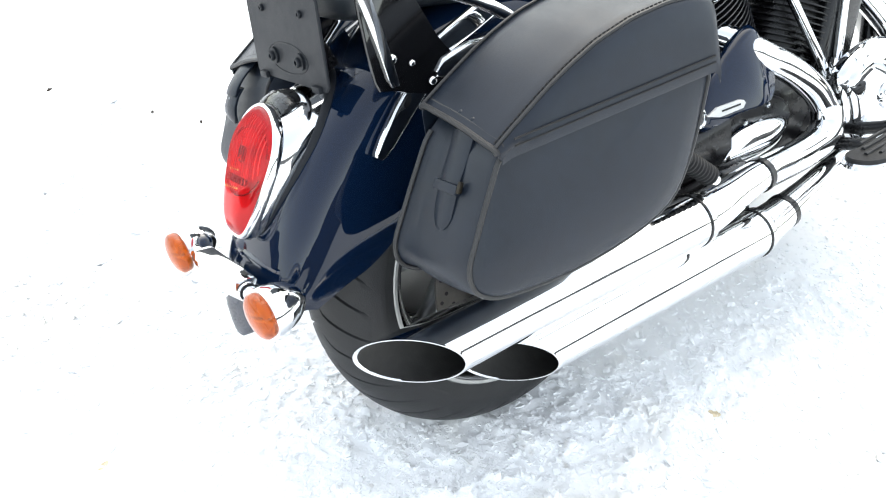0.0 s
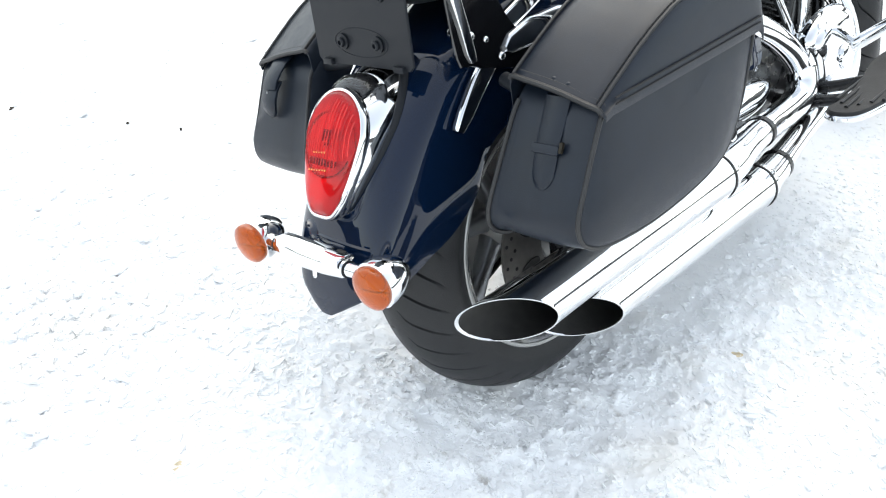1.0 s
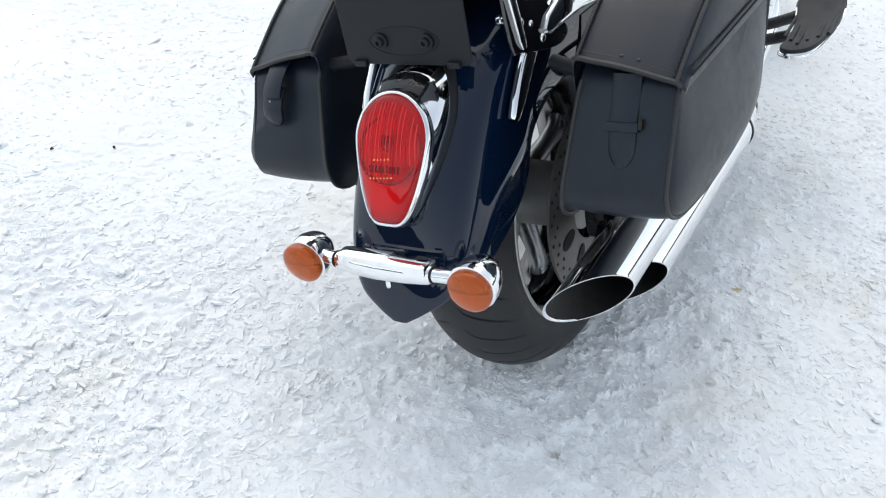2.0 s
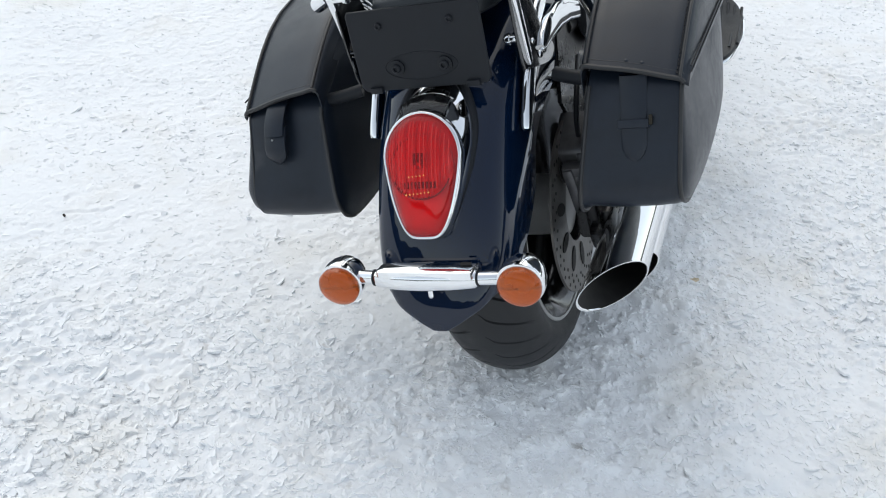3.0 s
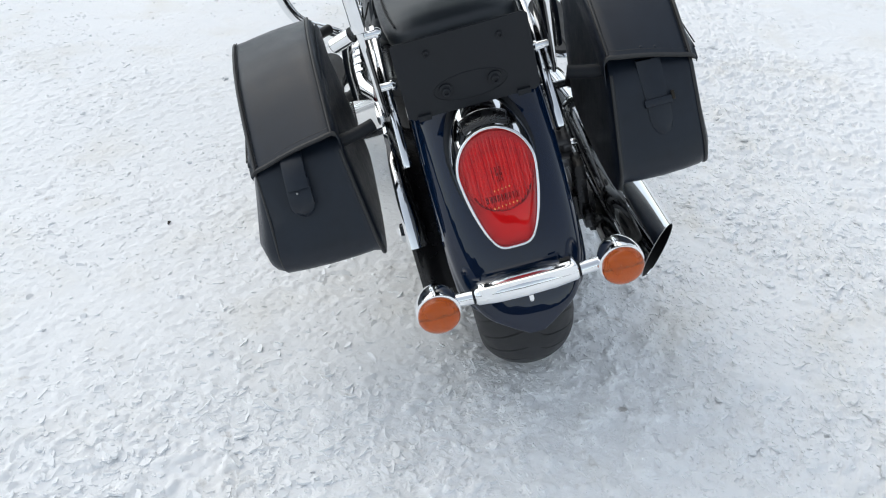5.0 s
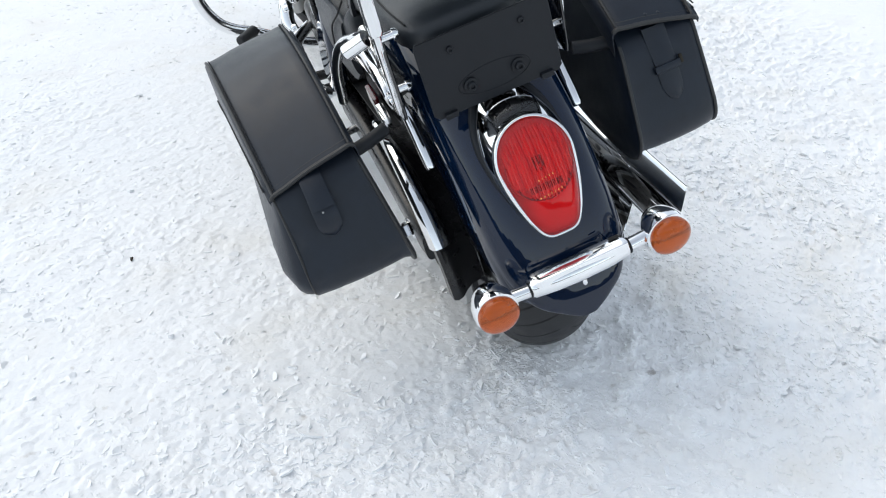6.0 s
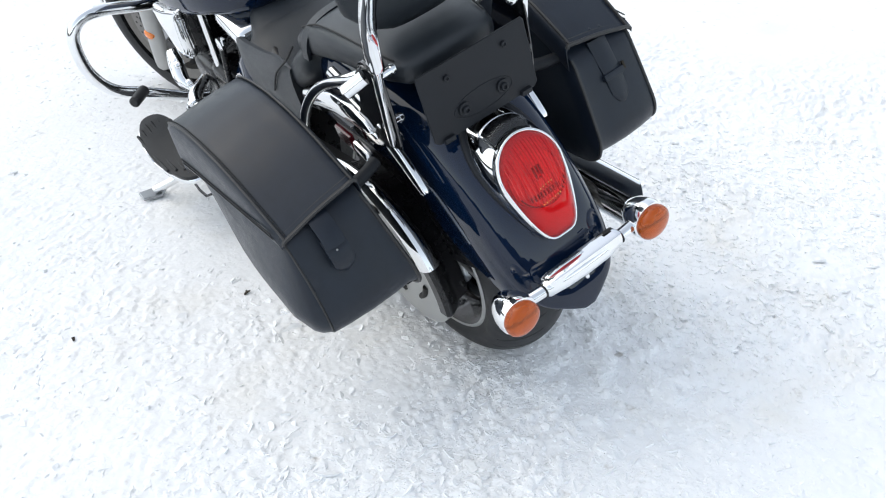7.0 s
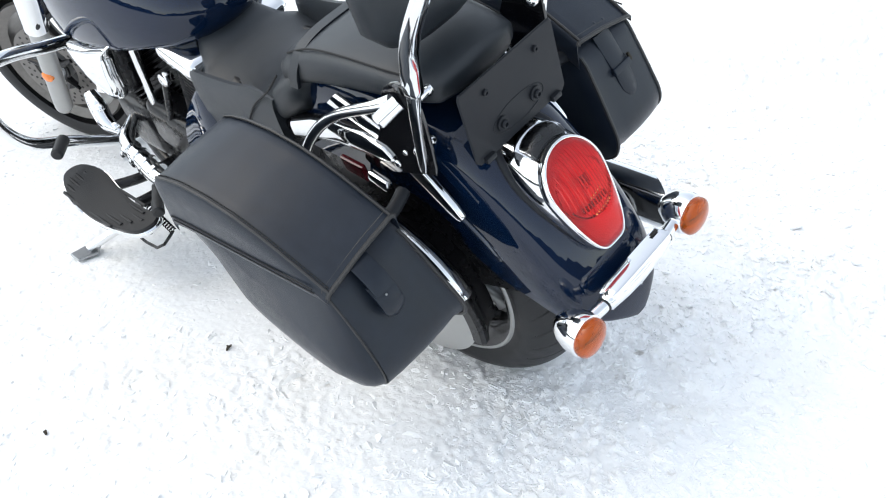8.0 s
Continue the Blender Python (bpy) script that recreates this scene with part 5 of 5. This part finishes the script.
add_box(bm, (0.19, 0.45, 0.24), (0.04, 0.16, 0.14), (0, 0, 0), 0.01)
part("muffler_bracket", bm, SATIN, bike)

# passenger pegs and foot boards
for s in (-1, 1):
    peg = holder("passenger_peg", bike, (s * 0.2, 0.3, 0.38))
    bm = bmesh.new()
    a, b = Vector((s * 0.27, 0.265, 0.425)), Vector((s * 0.272, 0.335, 0.365))
    way = (b - a).normalized()
    prof = [(0, 0.012)]
    for k in range(10):
        o = (b - a).length * (k + 0.5) / 10
        prof += [(o - 0.003, 0.0155), (o - 0.001, 0.019), (o + 0.001, 0.019), (o + 0.003, 0.0155)]
    prof += [((b - a).length, 0.012)]
    add_lathe(bm, prof, a, way, 20)
    part("ribbed_rubber", bm, RUBBER, peg, "ribbed black rubber")
    bm = bmesh.new()
    add_tube(bm, [tuple(b), tuple(b + way * 0.02)], [0.013, 0.009], 12, 2)
    add_tube(bm, [tuple(b), (s * 0.2, 0.37, 0.35), (s * 0.14, 0.40, 0.34)], 0.010, 12, 4)
    part("peg_mount", bm, CHROME, peg)

boards = []
for s in (-1, 1):
    board = holder("foot_board", bike, (s * 0.34, 0.86, 0.29))
    shape = [(-0.395, 0.99), (-0.36, 1.055), (-0.305, 1.05), (-0.28, 0.99), (-0.29, 0.92), (-0.305, 0.83), (-0.305, 0.74), (-0.30, 0.70), (-0.33, 0.68), (-0.372, 0.70), (-0.395, 0.78), (-0.405, 0.88)]
    shape = [tuple(p) for p in spline(shape, 4, True)]
    lift = lambda v: 0.275 + 0.03 * max(0.0, (v - 0.93) / 0.12) ** 1.5
    bm = bmesh.new()
    add_plate(bm, shape, lambda u, v, w: Vector((-s * u, v - 0.015, lift(v) + w)), 0.014, 0.004)
    part("chrome_rim", bm, CHROME, board, "chrome rim")
    inner = [(-0.345 + (u + 0.345) * 0.93, 0.865 + (v - 0.865) * 0.96) for u, v in shape]
    bm = bmesh.new()
    add_plate(bm, inner, lambda u, v, w: Vector((-s * u, v - 0.015, lift(v) + 0.009 + w)), 0.010, 0.003)
    pad = part("rubber_pad", bm, RUBBER, board, "black rubber pad")
    for k in range(6):
        u = -0.392 + 0.018 * k
        bm = bmesh.new()
        add_tube(bm, [(-s * u, v - 0.015, lift(v) + 0.0145) for v in (0.72 + 0.02 * abs(k - 3), 0.82, 0.92, 1.03 - 0.012 * abs(k - 2.5))], 0.0042, 8, 3)
        part("rib", bm, RUBBER, pad)
    bm = bmesh.new()
    add_tube(bm, [(s * 0.30, 0.80, 0.27), (s * 0.22, 0.80, 0.255), (s * 0.12, 0.80, 0.25)], 0.014, 12, 4)
    add_tube(bm, [(s * 0.30, 0.93, 0.27), (s * 0.22, 0.90, 0.255), (s * 0.12, 0.88, 0.25)], 0.014, 12, 4)
    part("board_arm", bm, SATIN, board)
bm = bmesh.new()
add_tube(bm, [(-0.25, 0.76, 0.305), (-0.295, 0.685, 0.315)], 0.011, 12, 1)
add_lathe(bm, [(0, 0.01), (0.004, 0.0145), (0.05, 0.0145), (0.054, 0.01)], (-0.285, 0.70, 0.312), (-0.4, -0.75, 0.05), 16)
part("heel_shifter", bm, RUBBER, bike, "black rubber heel shifter")

# side stand
stand = holder("side_stand", bike, (-0.3, 0.9, 0.15))
bm = bmesh.new()
add_tube(bm, [(-0.14, 0.80, 0.245), (-0.26, 0.86, 0.20), (-0.36, 0.93, 0.158), (-0.425, 0.975, 0.135)], [0.016, 0.015, 0.013, 0.012], 12, 6)
part("leg", bm, CHROME, stand, "chrome leg")
bm = bmesh.new()
turn = Matrix.Rotation(radians(LEAN_LEFT), 3, "Y")
add_plate(bm, [(-0.035, -0.022), (0.02, -0.028), (0.04, 0.0), (0.02, 0.028), (-0.035, 0.022)], lambda u, v, w: Vector((-0.435, 0.98, 0.125)) + turn @ Vector((u, v, w)), 0.008, 0.002)
part("foot", bm, BRUSHED, stand, "steel foot plate")
bm = bmesh.new()
coil = [(-0.29 + 0.0 + 0.008 * math.cos(t * 2 * math.pi), 0.70 + 0.006 * t + 0.0, 0.215 + 0.008 * math.sin(t * 2 * math.pi) + 0.004 * t) for t in np.linspace(0, 12, 97)]
add_tube(bm, coil, 0.0018, 6, 0)
add_tube(bm, [(-0.29, 0.775, 0.265), (-0.2, 0.80, 0.25)], 0.003, 6, 1)
add_tube(bm, [(-0.29, 0.70, 0.215), (-0.34, 0.72, 0.19), (-0.33, 0.90, 0.168)], 0.004, 6, 3)
part("spring", bm, SATIN, stand)

# crash bar with highway pegs
crash = holder("crash_bar", bike, (0, 1.06, 0.4))
bm = bmesh.new()
half = [(-0.10, 1.10, 0.245), (-0.18, 1.06, 0.287), (-0.30, 1.06, 0.37), (-0.365, 1.06, 0.412), (-0.398, 1.06, 0.455), (-0.415, 1.06, 0.52), (-0.405, 1.06, 0.60), (-0.365, 1.06, 0.638), (-0.30, 1.065, 0.632), (-0.20, 1.085, 0.59), (-0.08, 1.13, 0.54)]
add_tube(bm, half, 0.0165, 18, 7)
part("loop", bm, CHROME, crash, "chrome tube loop")
bm = bmesh.new()
add_tube(bm, mirrored(half, -1), 0.0165, 18, 7)
part("loop", bm, CHROME, crash, "chrome tube loop")
for s in (-1, 1):
    bm = bmesh.new()
    add_lathe(bm, [(0, 0.012), (0.004, 0.016), (0.078, 0.015), (0.083, 0.010)], (s * 0.305, 1.05, 0.386), (s * 0.6, -0.75, 0.12), 16)
    part("highway_peg", bm, RUBBER, crash, "black rubber highway peg")

# front end, turned to the left
WHEEL = Vector((-0.012, 1.615, 0.298))
STEER = Matrix.Translation(WHEEL) @ Matrix.Rotation(radians(20), 4, "Z")
RAKE = Vector((0, -0.53, 0.848))
front = holder("front_wheel", bike, tuple(WHEEL))
NIL = Vector((0, 0, 0))


def steered(bm):
    bmesh.ops.transform(bm, matrix=STEER, verts=bm.verts)
    return bm


part("tyre", steered(tyre_mesh(NIL, 0.32, 0.066, 30, 0.205)), RUBBER, front, "black front tyre")
bm = bmesh.new()
add_lathe(bm, [(-0.058, 0.212), (-0.05, 0.218), (-0.04, 0.20), (0.04, 0.20), (0.05, 0.218), (0.058, 0.212), (0.04, 0.185), (-0.04, 0.185)], NIL, (1, 0, 0), 64, False, True)
part("rim", steered(bm), STEELDISC, front, "grey alloy rim")
for k in range(5):
    bm = bmesh.new()
    a0 = 2 * math.pi * k / 5
    for off in (-0.16, 0.16):
        add_tube(bm, [(0, r * math.cos(a0 + off * q), r * math.sin(a0 + off * q)) for r, q in ((0.05, 0), (0.11, 0.4), (0.188, 1.2))], [0.02, 0.015, 0.015], 8, 4, 1.5)
    part("spoke", steered(bm), DARKALLOY, front)
bm = bmesh.new()
add_lathe(bm, [(-0.085, 0.02), (-0.085, 0.04), (-0.06, 0.05), (0.06, 0.05), (0.085, 0.04), (0.085, 0.02)], NIL, (1, 0, 0), 24)
part("hub", steered(bm), BRUSHED, front)
disc = part("brake_disc", steered(disc_mesh(Vector((-0.072, 0, 0)), 0.082, 0.14, (1, 0, 0))), STEELDISC, front, "drilled steel brake disc")
bm = bmesh.new()
drill(bm, (-0.072, 0, 0), (1, 0, 0), (0.098, 0.112, 0.126), 20, 0.0045, 0.0032)
tagged(part("disc_holes", steered(bm), SOOTHOLE, front), kind="stuff")
bm = bmesh.new()
for k in range(5):
    a = 2 * math.pi * k / 5 + 0.3
    add_tube(bm, [(-0.074, 0.045 * math.cos(a), 0.045 * math.sin(a)), (-0.073, 0.095 * math.cos(a), 0.095 * math.sin(a))], [0.012, 0.008], 8, 2)
add_lathe(bm, [(-0.004, 0.03), (-0.004, 0.052), (0.004, 0.052), (0.004, 0.03)], (-0.074, 0, 0), (1, 0, 0), 28, False, True)
part("disc_carrier", steered(bm), SATIN, front)
fork = holder("front_fork", bike, tuple(WHEEL + Vector((0, 0, 0.3))))
for s in (-1, 1):
    low = STEER @ Vector((s * 0.136, -0.02, -0.105))
    bm = bmesh.new()
    add_tube(bm, [tuple(low + RAKE * d) for d in (0, 0.012, 0.06, 0.2, 0.42)], [0.018, 0.026, 0.0275, 0.0265, 0.0265], 20, 2)
    leg = part("lower_leg", bm, SILVER, fork, "silver fork leg")
    bm = bmesh.new()
    add_tube(bm, [tuple(low + RAKE * d) for d in (0.41, 0.6, 0.72)], 0.033, 18, 2)
    part("fork_cover", bm, CHROME, fork, "chrome fork cover")
    bm = bmesh.new()
    add_dome(bm, low + RAKE * 0.20 + Vector((s * 0.024, -0.012, 0)), (s, -0.4, 0), 0.018, 0.006, 16, 3, 0.012)
    part("reflector", bm, ORANGE, leg, "round orange reflector")
mid = STEER @ Vector((0, -0.02, -0.105))
turn = math.degrees(STEER.to_euler().z)
bm = bmesh.new()
add_box(bm, tuple(mid + RAKE * 0.72), (0.32, 0.06, 0.03), (32, 0, turn), 0.01)
add_box(bm, tuple(mid + RAKE * 0.45), (0.32, 0.06, 0.03), (32, 0, turn), 0.01)
part("yoke", bm, SATIN, fork)
bm = bmesh.new()
rings = []
for a in np.radians(range(15, 170, 9)):
    ring = []
    for k in range(15):
        t = -1 + 2 * k / 14
        r = 0.352 - 0.075 * abs(t) ** 2.5
        ring.append((0.078 * t, r * math.cos(a), r * math.sin(a)))
    rings.append(ring + [(p[0] * 0.96, p[1] * 0.988, p[2] * 0.988) for p in ring[::-1]])
add_rings(bm, rings)
mud = part("front_fender", steered(bm), PAINT, bike, "dark navy front fender with chrome edge trim", 60)
for s in (-1, 1):
    bm = bmesh.new()
    add_tube(bm, [(s * 0.079, 0.279 * math.cos(a), 0.279 * math.sin(a)) for a in np.radians(range(15, 170, 9))], 0.005, 8, 2)
    part("edge_trim", steered(bm), CHROME, mud)

# ---- saddlebags ----


def saddlebag(s, label):
    """A hard leather saddlebag: body, lid with its side panel, strap with buckle, piping and stitching. s: 1 right, -1 left."""
    bag = thing("saddlebag", (s * 0.31, -0.02, 0.42), label, "saddlebag", "saddlebags")
    flare = lambda y: 0.085 * (y + 0.2)
    wide = lambda y: 0.013 - 0.007 * min(max((y + 0.2) / 0.3, 0.0), 1.0) if s < 0 else 0.0
    out_x = lambda y: 0.385 + flare(y) + wide(y)
    in_x = lambda y, z: 0.222 + 0.026 * min(max((z - 0.45) / 0.2, 0), 1) + 0.2 * flare(y)
    low = [(-0.19, 0.62), (-0.214, 0.583), (-0.247, 0.518), (-0.263, 0.482), (-0.262, 0.455), (-0.247, 0.436), (-0.21, 0.422), (-0.11, 0.416), (0.0, 0.428), (0.075, 0.452), (0.115, 0.50), (0.145, 0.57), (0.165, 0.635), (0.172, 0.69)]
    top = [(0.165, 0.705), (0.14, 0.722), (0.08, 0.728), (0.02, 0.718), (-0.06, 0.695), (-0.13, 0.662)]
    outline = spline(low + top, 3, True)
    cy, cz = -0.04, 0.55

    def slab(scale, push, where):
        ring = []
        for y, z in outline:
            yy, zz = cy + (y - cy) * scale, cz + (z - cz) * scale
            swell = min(max((0.645 - zz) / 0.16, 0.0), 1.0)
            swing = swell * (0.014 - 0.11 * (yy + 0.2)) if s < 0 else 0.0
            below = min(max((0.66 - zz) / 0.04, 0.0), 1.0)
            full = 0.001 * below if s < 0 else 0.0
            x = in_x(yy, zz) - push if where == "in" else out_x(yy) + swing + full + (1.0 if s < 0 else 0.65) * push * swell - 0.012 * (1 - below)
            ring.append((s * x, yy, zz))
        return ring

    soft = ((1.0, -0.010), (0.99, -0.002), (0.968, 0.006), (0.92, 0.013)) if s > 0 else ((1.0, -0.020), (0.988, -0.009), (0.965, 0.001), (0.92, 0.010))
    bm = bmesh.new()
    mids = []
    for f in (0.08, 0.25, 0.5, 0.75, 0.92):
        k = 1 + 0.028 * math.sin(math.pi * f) ** 0.7
        mids.append([tuple(Vector(a).lerp(Vector(b), f)) for a, b in zip(slab(k, 0, "in"), slab(k, 0, "out"))])
    rings = [slab(0.4, 0.006, "in"), slab(0.8, 0.006, "in"), slab(1.02, 0.006, "in"), slab(1.045, 0.003, "in"), slab(1.03, 0, "in"), *mids, *(slab(k, p, "out") for k, p in soft), *(slab(k, p if s > 0 else p * 1.15, "out") for k, p in ((0.75, 0.021), (0.5, 0.026), (0.2, 0.028)))]
    add_rings(bm, rings)
    body = part("body", bm, LEATHER, bag, "smooth black leather body", 70)
    for where, push in (("out", 0.002), ("in", 0.001)):
        bm = bmesh.new()
        ring = slab(0.993 if where == "out" else 1.045, push if where == "in" else (-0.001 if s > 0 else -0.014), where)
        cut = ring[: 3 * (len(low) - 1) + 1]
        add_tube(bm, cut, 0.0036 if s > 0 or where == "in" else 0.0022, 8, 0)
        part("piping", bm, PIPING, body, "black corded piping")

    # lid
    def lid_top(y):
        return fold(y, [(-0.205, 0.658), (-0.175, 0.675), (-0.147, 0.69), (-0.11, 0.709), (-0.076, 0.724), (-0.03, 0.740), (0.03, 0.751), (0.09, 0.753), (0.13, 0.748), (0.165, 0.738)])

    def lid_ring(y, drop=0.0):
        zt = lid_top(y)
        f = (y + 0.2) / 0.36
        xi, xo = (0.236 if s > 0 else 0.243) + 0.016 * f, out_x(y) + 0.004
        fall = 0.036 * (1 - f) + 0.016 * f
        wing = 0.0 if s > 0 else -0.002
        foot = 0.617 + 0.012 * f
        edge_in, edge_out = zt - 0.004, zt - fall
        outside = [(xi - 0.004, zt - 0.05), (xi - 0.003, zt - 0.012), (xi, edge_in), (xi + 0.006, zt + 0.001)]
        for k in range(1, 6):
            g = k / 6
            outside.append((xi + (xo - xi) * g, zt - fall * g ** 1.08 + 0.004 * math.sin(math.pi * g)))
        outside += [(xo - 0.005, edge_out + 0.003), (xo, edge_out - 0.003), (xo + 0.004 + 0.5 * wing, edge_out * 0.6 + foot * 0.4 - 0.002), (xo + 0.008 + wing, min(foot + 0.012, edge_out - 0.008)), (xo + 0.007 + wing, min(foot, edge_out - 0.012))]
        inside = [(x * 0.985 + 0.31 * 0.015, z - 0.005) for x, z in outside]
        return [(s * x, y, z - drop) for x, z in outside] + [(s * x, y, z - drop) for x, z in inside[::-1]], [(s * x, y, z) for x, z in outside]

    stations = list(np.linspace(-0.20, 0.16, 25))
    both = [lid_ring(y) for y in stations]
    bm = bmesh.new()
    rings = [r for r, _ in both]
    lead = []
    for k, (dy, dz) in enumerate(((0.008, 0.006), (0.012, 0.02))):
        lead.append([(x, y + dy, max(z - dz, 0.60)) for x, y, z in rings[-1]])
    add_rings(bm, rings + lead)
    lid = part("lid", bm, LEATHER, bag, "black leather lid", 50)
    # corded edges and stitching on the lid
    for name, index in (("lid_piping", 9), ("lid_piping", 3)):
        bm = bmesh.new()
        line = [Vector(o[index]) + Vector((0, 0, 0.0005)) for _, o in both]
        add_tube(bm, [tuple(p) for p in line], 0.0028, 8, 0)
        part(name, bm, PIPING, lid)
    bm = bmesh.new()
    line = [Vector(p) for p in both[0][1][2:11]]
    add_tube(bm, [tuple(p + Vector((0, -0.001, -0.002))) for p in line], 0.0042, 8, 2)
    add_tube(bm, [tuple(p + Vector((0, 0.010, 0.0045))) for p in line[1:]], 0.0016, 6, 2)
    part("rear_hem", bm, PIPING, lid, "folded leather hem")
    # stitches, one by one, along the two long edges
    bm = bmesh.new()
    for edge, within, share in ((9, 8, 0.22), (3, 4, 0.12)):
        way = spline([tuple(Vector(o[edge]).lerp(Vector(o[within]), share) + Vector((0, 0, 0.001))) for _, o in both], 4)
        far = np.concatenate([[0], np.cumsum(np.linalg.norm(np.diff(way, axis=0), axis=1))])
        d = 0.004
        while d < far[-1] - 0.006:
            p, q = (np.array([np.interp(e, far, way[:, c]) for c in range(3)]) for e in (d, d + 0.0045))
            add_tube(bm, [tuple(p + (0, 0, 0.0009)), tuple(q + (0, 0, 0.0009))], 0.0012, 5, 1)
            d += 0.0075
    tagged(part("stitching", bm, THREAD, lid), kind="stuff")
    bm = bmesh.new()
    for dz in (0.010, 0.019):
        line = [Vector((s * (out_x(y) + (0.0125 if s > 0 else 0.0105)), y, 0.617 + 0.012 * (y + 0.2) / 0.36 + dz)) for y in np.linspace(-0.18, 0.16, 14)]
        add_tube(bm, [tuple(p) for p in line], 0.0014, 6, 2)
    part("panel_seam", bm, THREAD, lid)
    # two small studs by the hem
    for dx in (-0.012, 0.012):
        bm = bmesh.new()
        x = 0.315 + dx
        add_dome(bm, (s * x, -0.186, 0.668 - 0.036 * (x - 0.24) / 0.15 + 0.003), (0, -0.4, 1), 0.0045, 0.003, 12, 4, 0.002)
        part("stud", bm, LEATHER, lid)
    # strap down the rear face: flat on the right bag, bowed out over its tucked end on the left one
    strap_x = 0.312 if s > 0 else 0.330
    flat = [(z, fold(z, [(0.436, -0.247), (0.482, -0.263), (0.518, -0.247), (0.583, -0.214), (0.62, -0.19), (0.64, -0.186)]) - lift, w) for z, w, lift in ((0.634, 0.0215, 0.004), (0.60, 0.021, 0.008), (0.575, 0.020, 0.009), (0.55, 0.020, 0.008), (0.535, 0.019, 0.007), (0.525, 0.015, 0.006), (0.519, 0.009, 0.006), (0.517, 0.003, 0.005))]
    bowed = [(0.642, -0.188, 0.0195), (0.632, -0.207, 0.0195), (0.619, -0.224, 0.0195), (0.607, -0.236, 0.0195), (0.594, -0.244, 0.0195)]
    tucked = [(0.604, -0.228, 0.0205), (0.590, -0.2425, 0.021), (0.575, -0.2515, 0.021), (0.562, -0.2545, 0.0205), (0.552, -0.2535, 0.016), (0.545, -0.251, 0.009), (0.541, -0.249, 0.003)]

    def band(line):
        bm = bmesh.new()
        add_rings(bm, [[(s * (strap_x + w * u), y + 0.003 * v + 0.0022 * u * u, z) for u, v in ((-1, 1), (-1, -0.6), (-0.85, -1), (0, -1), (0.85, -1), (1, -0.6), (1, 1))] for z, y, w in line])
        return bm

    strap = part("strap", band(flat if s > 0 else bowed), LEATHER, bag, "leather closing strap", 50)
    if s > 0:
        bm = bmesh.new()
        add_box(bm, (strap_x, -0.2315, 0.570), (0.049, 0.009, 0.014), (-27, 0, 0), 0.003)
        part("keeper", bm, LEATHER, strap)
        bm = bmesh.new()
        add_box(bm, (0.339, -0.230, 0.575), (0.006, 0.006, 0.016), (-27, 0, 0), 0.002)
        part("buckle_tab", bm, BRASS, strap, "blackened brass buckle tab")
    else:
        part("strap_end", band(tucked), LEATHER, strap)
        bm = bmesh.new()
        add_dome(bm, (-0.333, -0.2465, 0.588), (0, -1, 0.5), 0.0022, 0.0018, 12, 4, 0.002)
        part("snap", bm, BRUSHED, strap)
    return bag


saddlebag(1, "black leather saddlebag with lid beside the exhausts")
saddlebag(-1, "black leather saddlebag with lid above the side stand")

# ---- small things on the snow ----


def flat_leaf(name, place, size, turn, label):
    ob = new(name)
    ob.matrix_world = pose(*place, 0, 0, turn)
    ob.empty_display_size = 0.02
    tagged(ob, label, "leaf")
    bm = bmesh.new()
    rng = random.Random(int(1000 * place[0]))
    shape = [((1 + 0.3 * rng.uniform(-1, 1)) * size * math.cos(t), 0.55 * (1 + 0.3 * rng.uniform(-1, 1)) * size * math.sin(t)) for t in np.linspace(0, 2 * math.pi, 14, endpoint=False)]
    add_plate(bm, [tuple(p) for p in spline(shape, 3, True)], lambda u, v, w: Vector((u, v, 0.1 * u + w)), 0.002, 0.0005)
    me = bpy.data.meshes.new("blade")
    bm.to_mesh(me)
    bm.free()
    me.materials.append(LEAFMAT)
    blade = new("blade", me)
    blade.parent = ob
    return ob


def ground_at(x, y):
    return float(snow_height(np.array([x]), np.array([y]))[0])


for x, y, size, turn in ((0.32, 0.295, 0.014, 30), (-0.24, -0.69, 0.012, 100)):
    flat_leaf("leaf", (x, y, ground_at(x, y) - 0.0005), size, turn, "faded yellow-brown leaf frozen into the snow")


def twig(x, y, size, turn):
    """A dark sprig with two side shoots, lying on the snow."""
    ob = new("twig")
    ob.matrix_world = pose(x, y, ground_at(x, y) + 0.002, 0, 0, turn)
    ob.empty_display_size = 0.02
    tagged(ob, "small dark broken twig lying on the snow", "twig", "twigs on the snow")
    bm = bmesh.new()
    add_tube(bm, [(-size, 0, 0), (-0.3 * size, 0.12 * size, 0.002), (0.4 * size, -0.08 * size, 0.003), (size, 0.1 * size, 0.001)], [0.0022, 0.0032, 0.0026, 0.0012], 7, 4)
    add_tube(bm, [(-0.2 * size, 0.1 * size, 0.002), (0.1 * size, 0.45 * size, 0.004), (0.2 * size, 0.75 * size, 0.002)], [0.0022, 0.0024, 0.001], 6, 3)
    add_tube(bm, [(0.3 * size, 0, 0.002), (0.5 * size, -0.4 * size, 0.003)], [0.002, 0.001], 6, 3)
    me = bpy.data.meshes.new("stalk")
    bm.to_mesh(me)
    bm.free()
    me.materials.append(TWIG)
    stalk = new("stalk", me)
    stalk.parent = ob


for x, y, size, turn in ((-0.427, 0.38, 0.010, 20), (-0.834, 0.438, 0.006, 70), (-1.615, -0.315, 0.009, 110), (-1.325, -0.126, 0.004, 40), (-1.196, -0.04, 0.004, 150)):
    twig(x, y, size, turn)
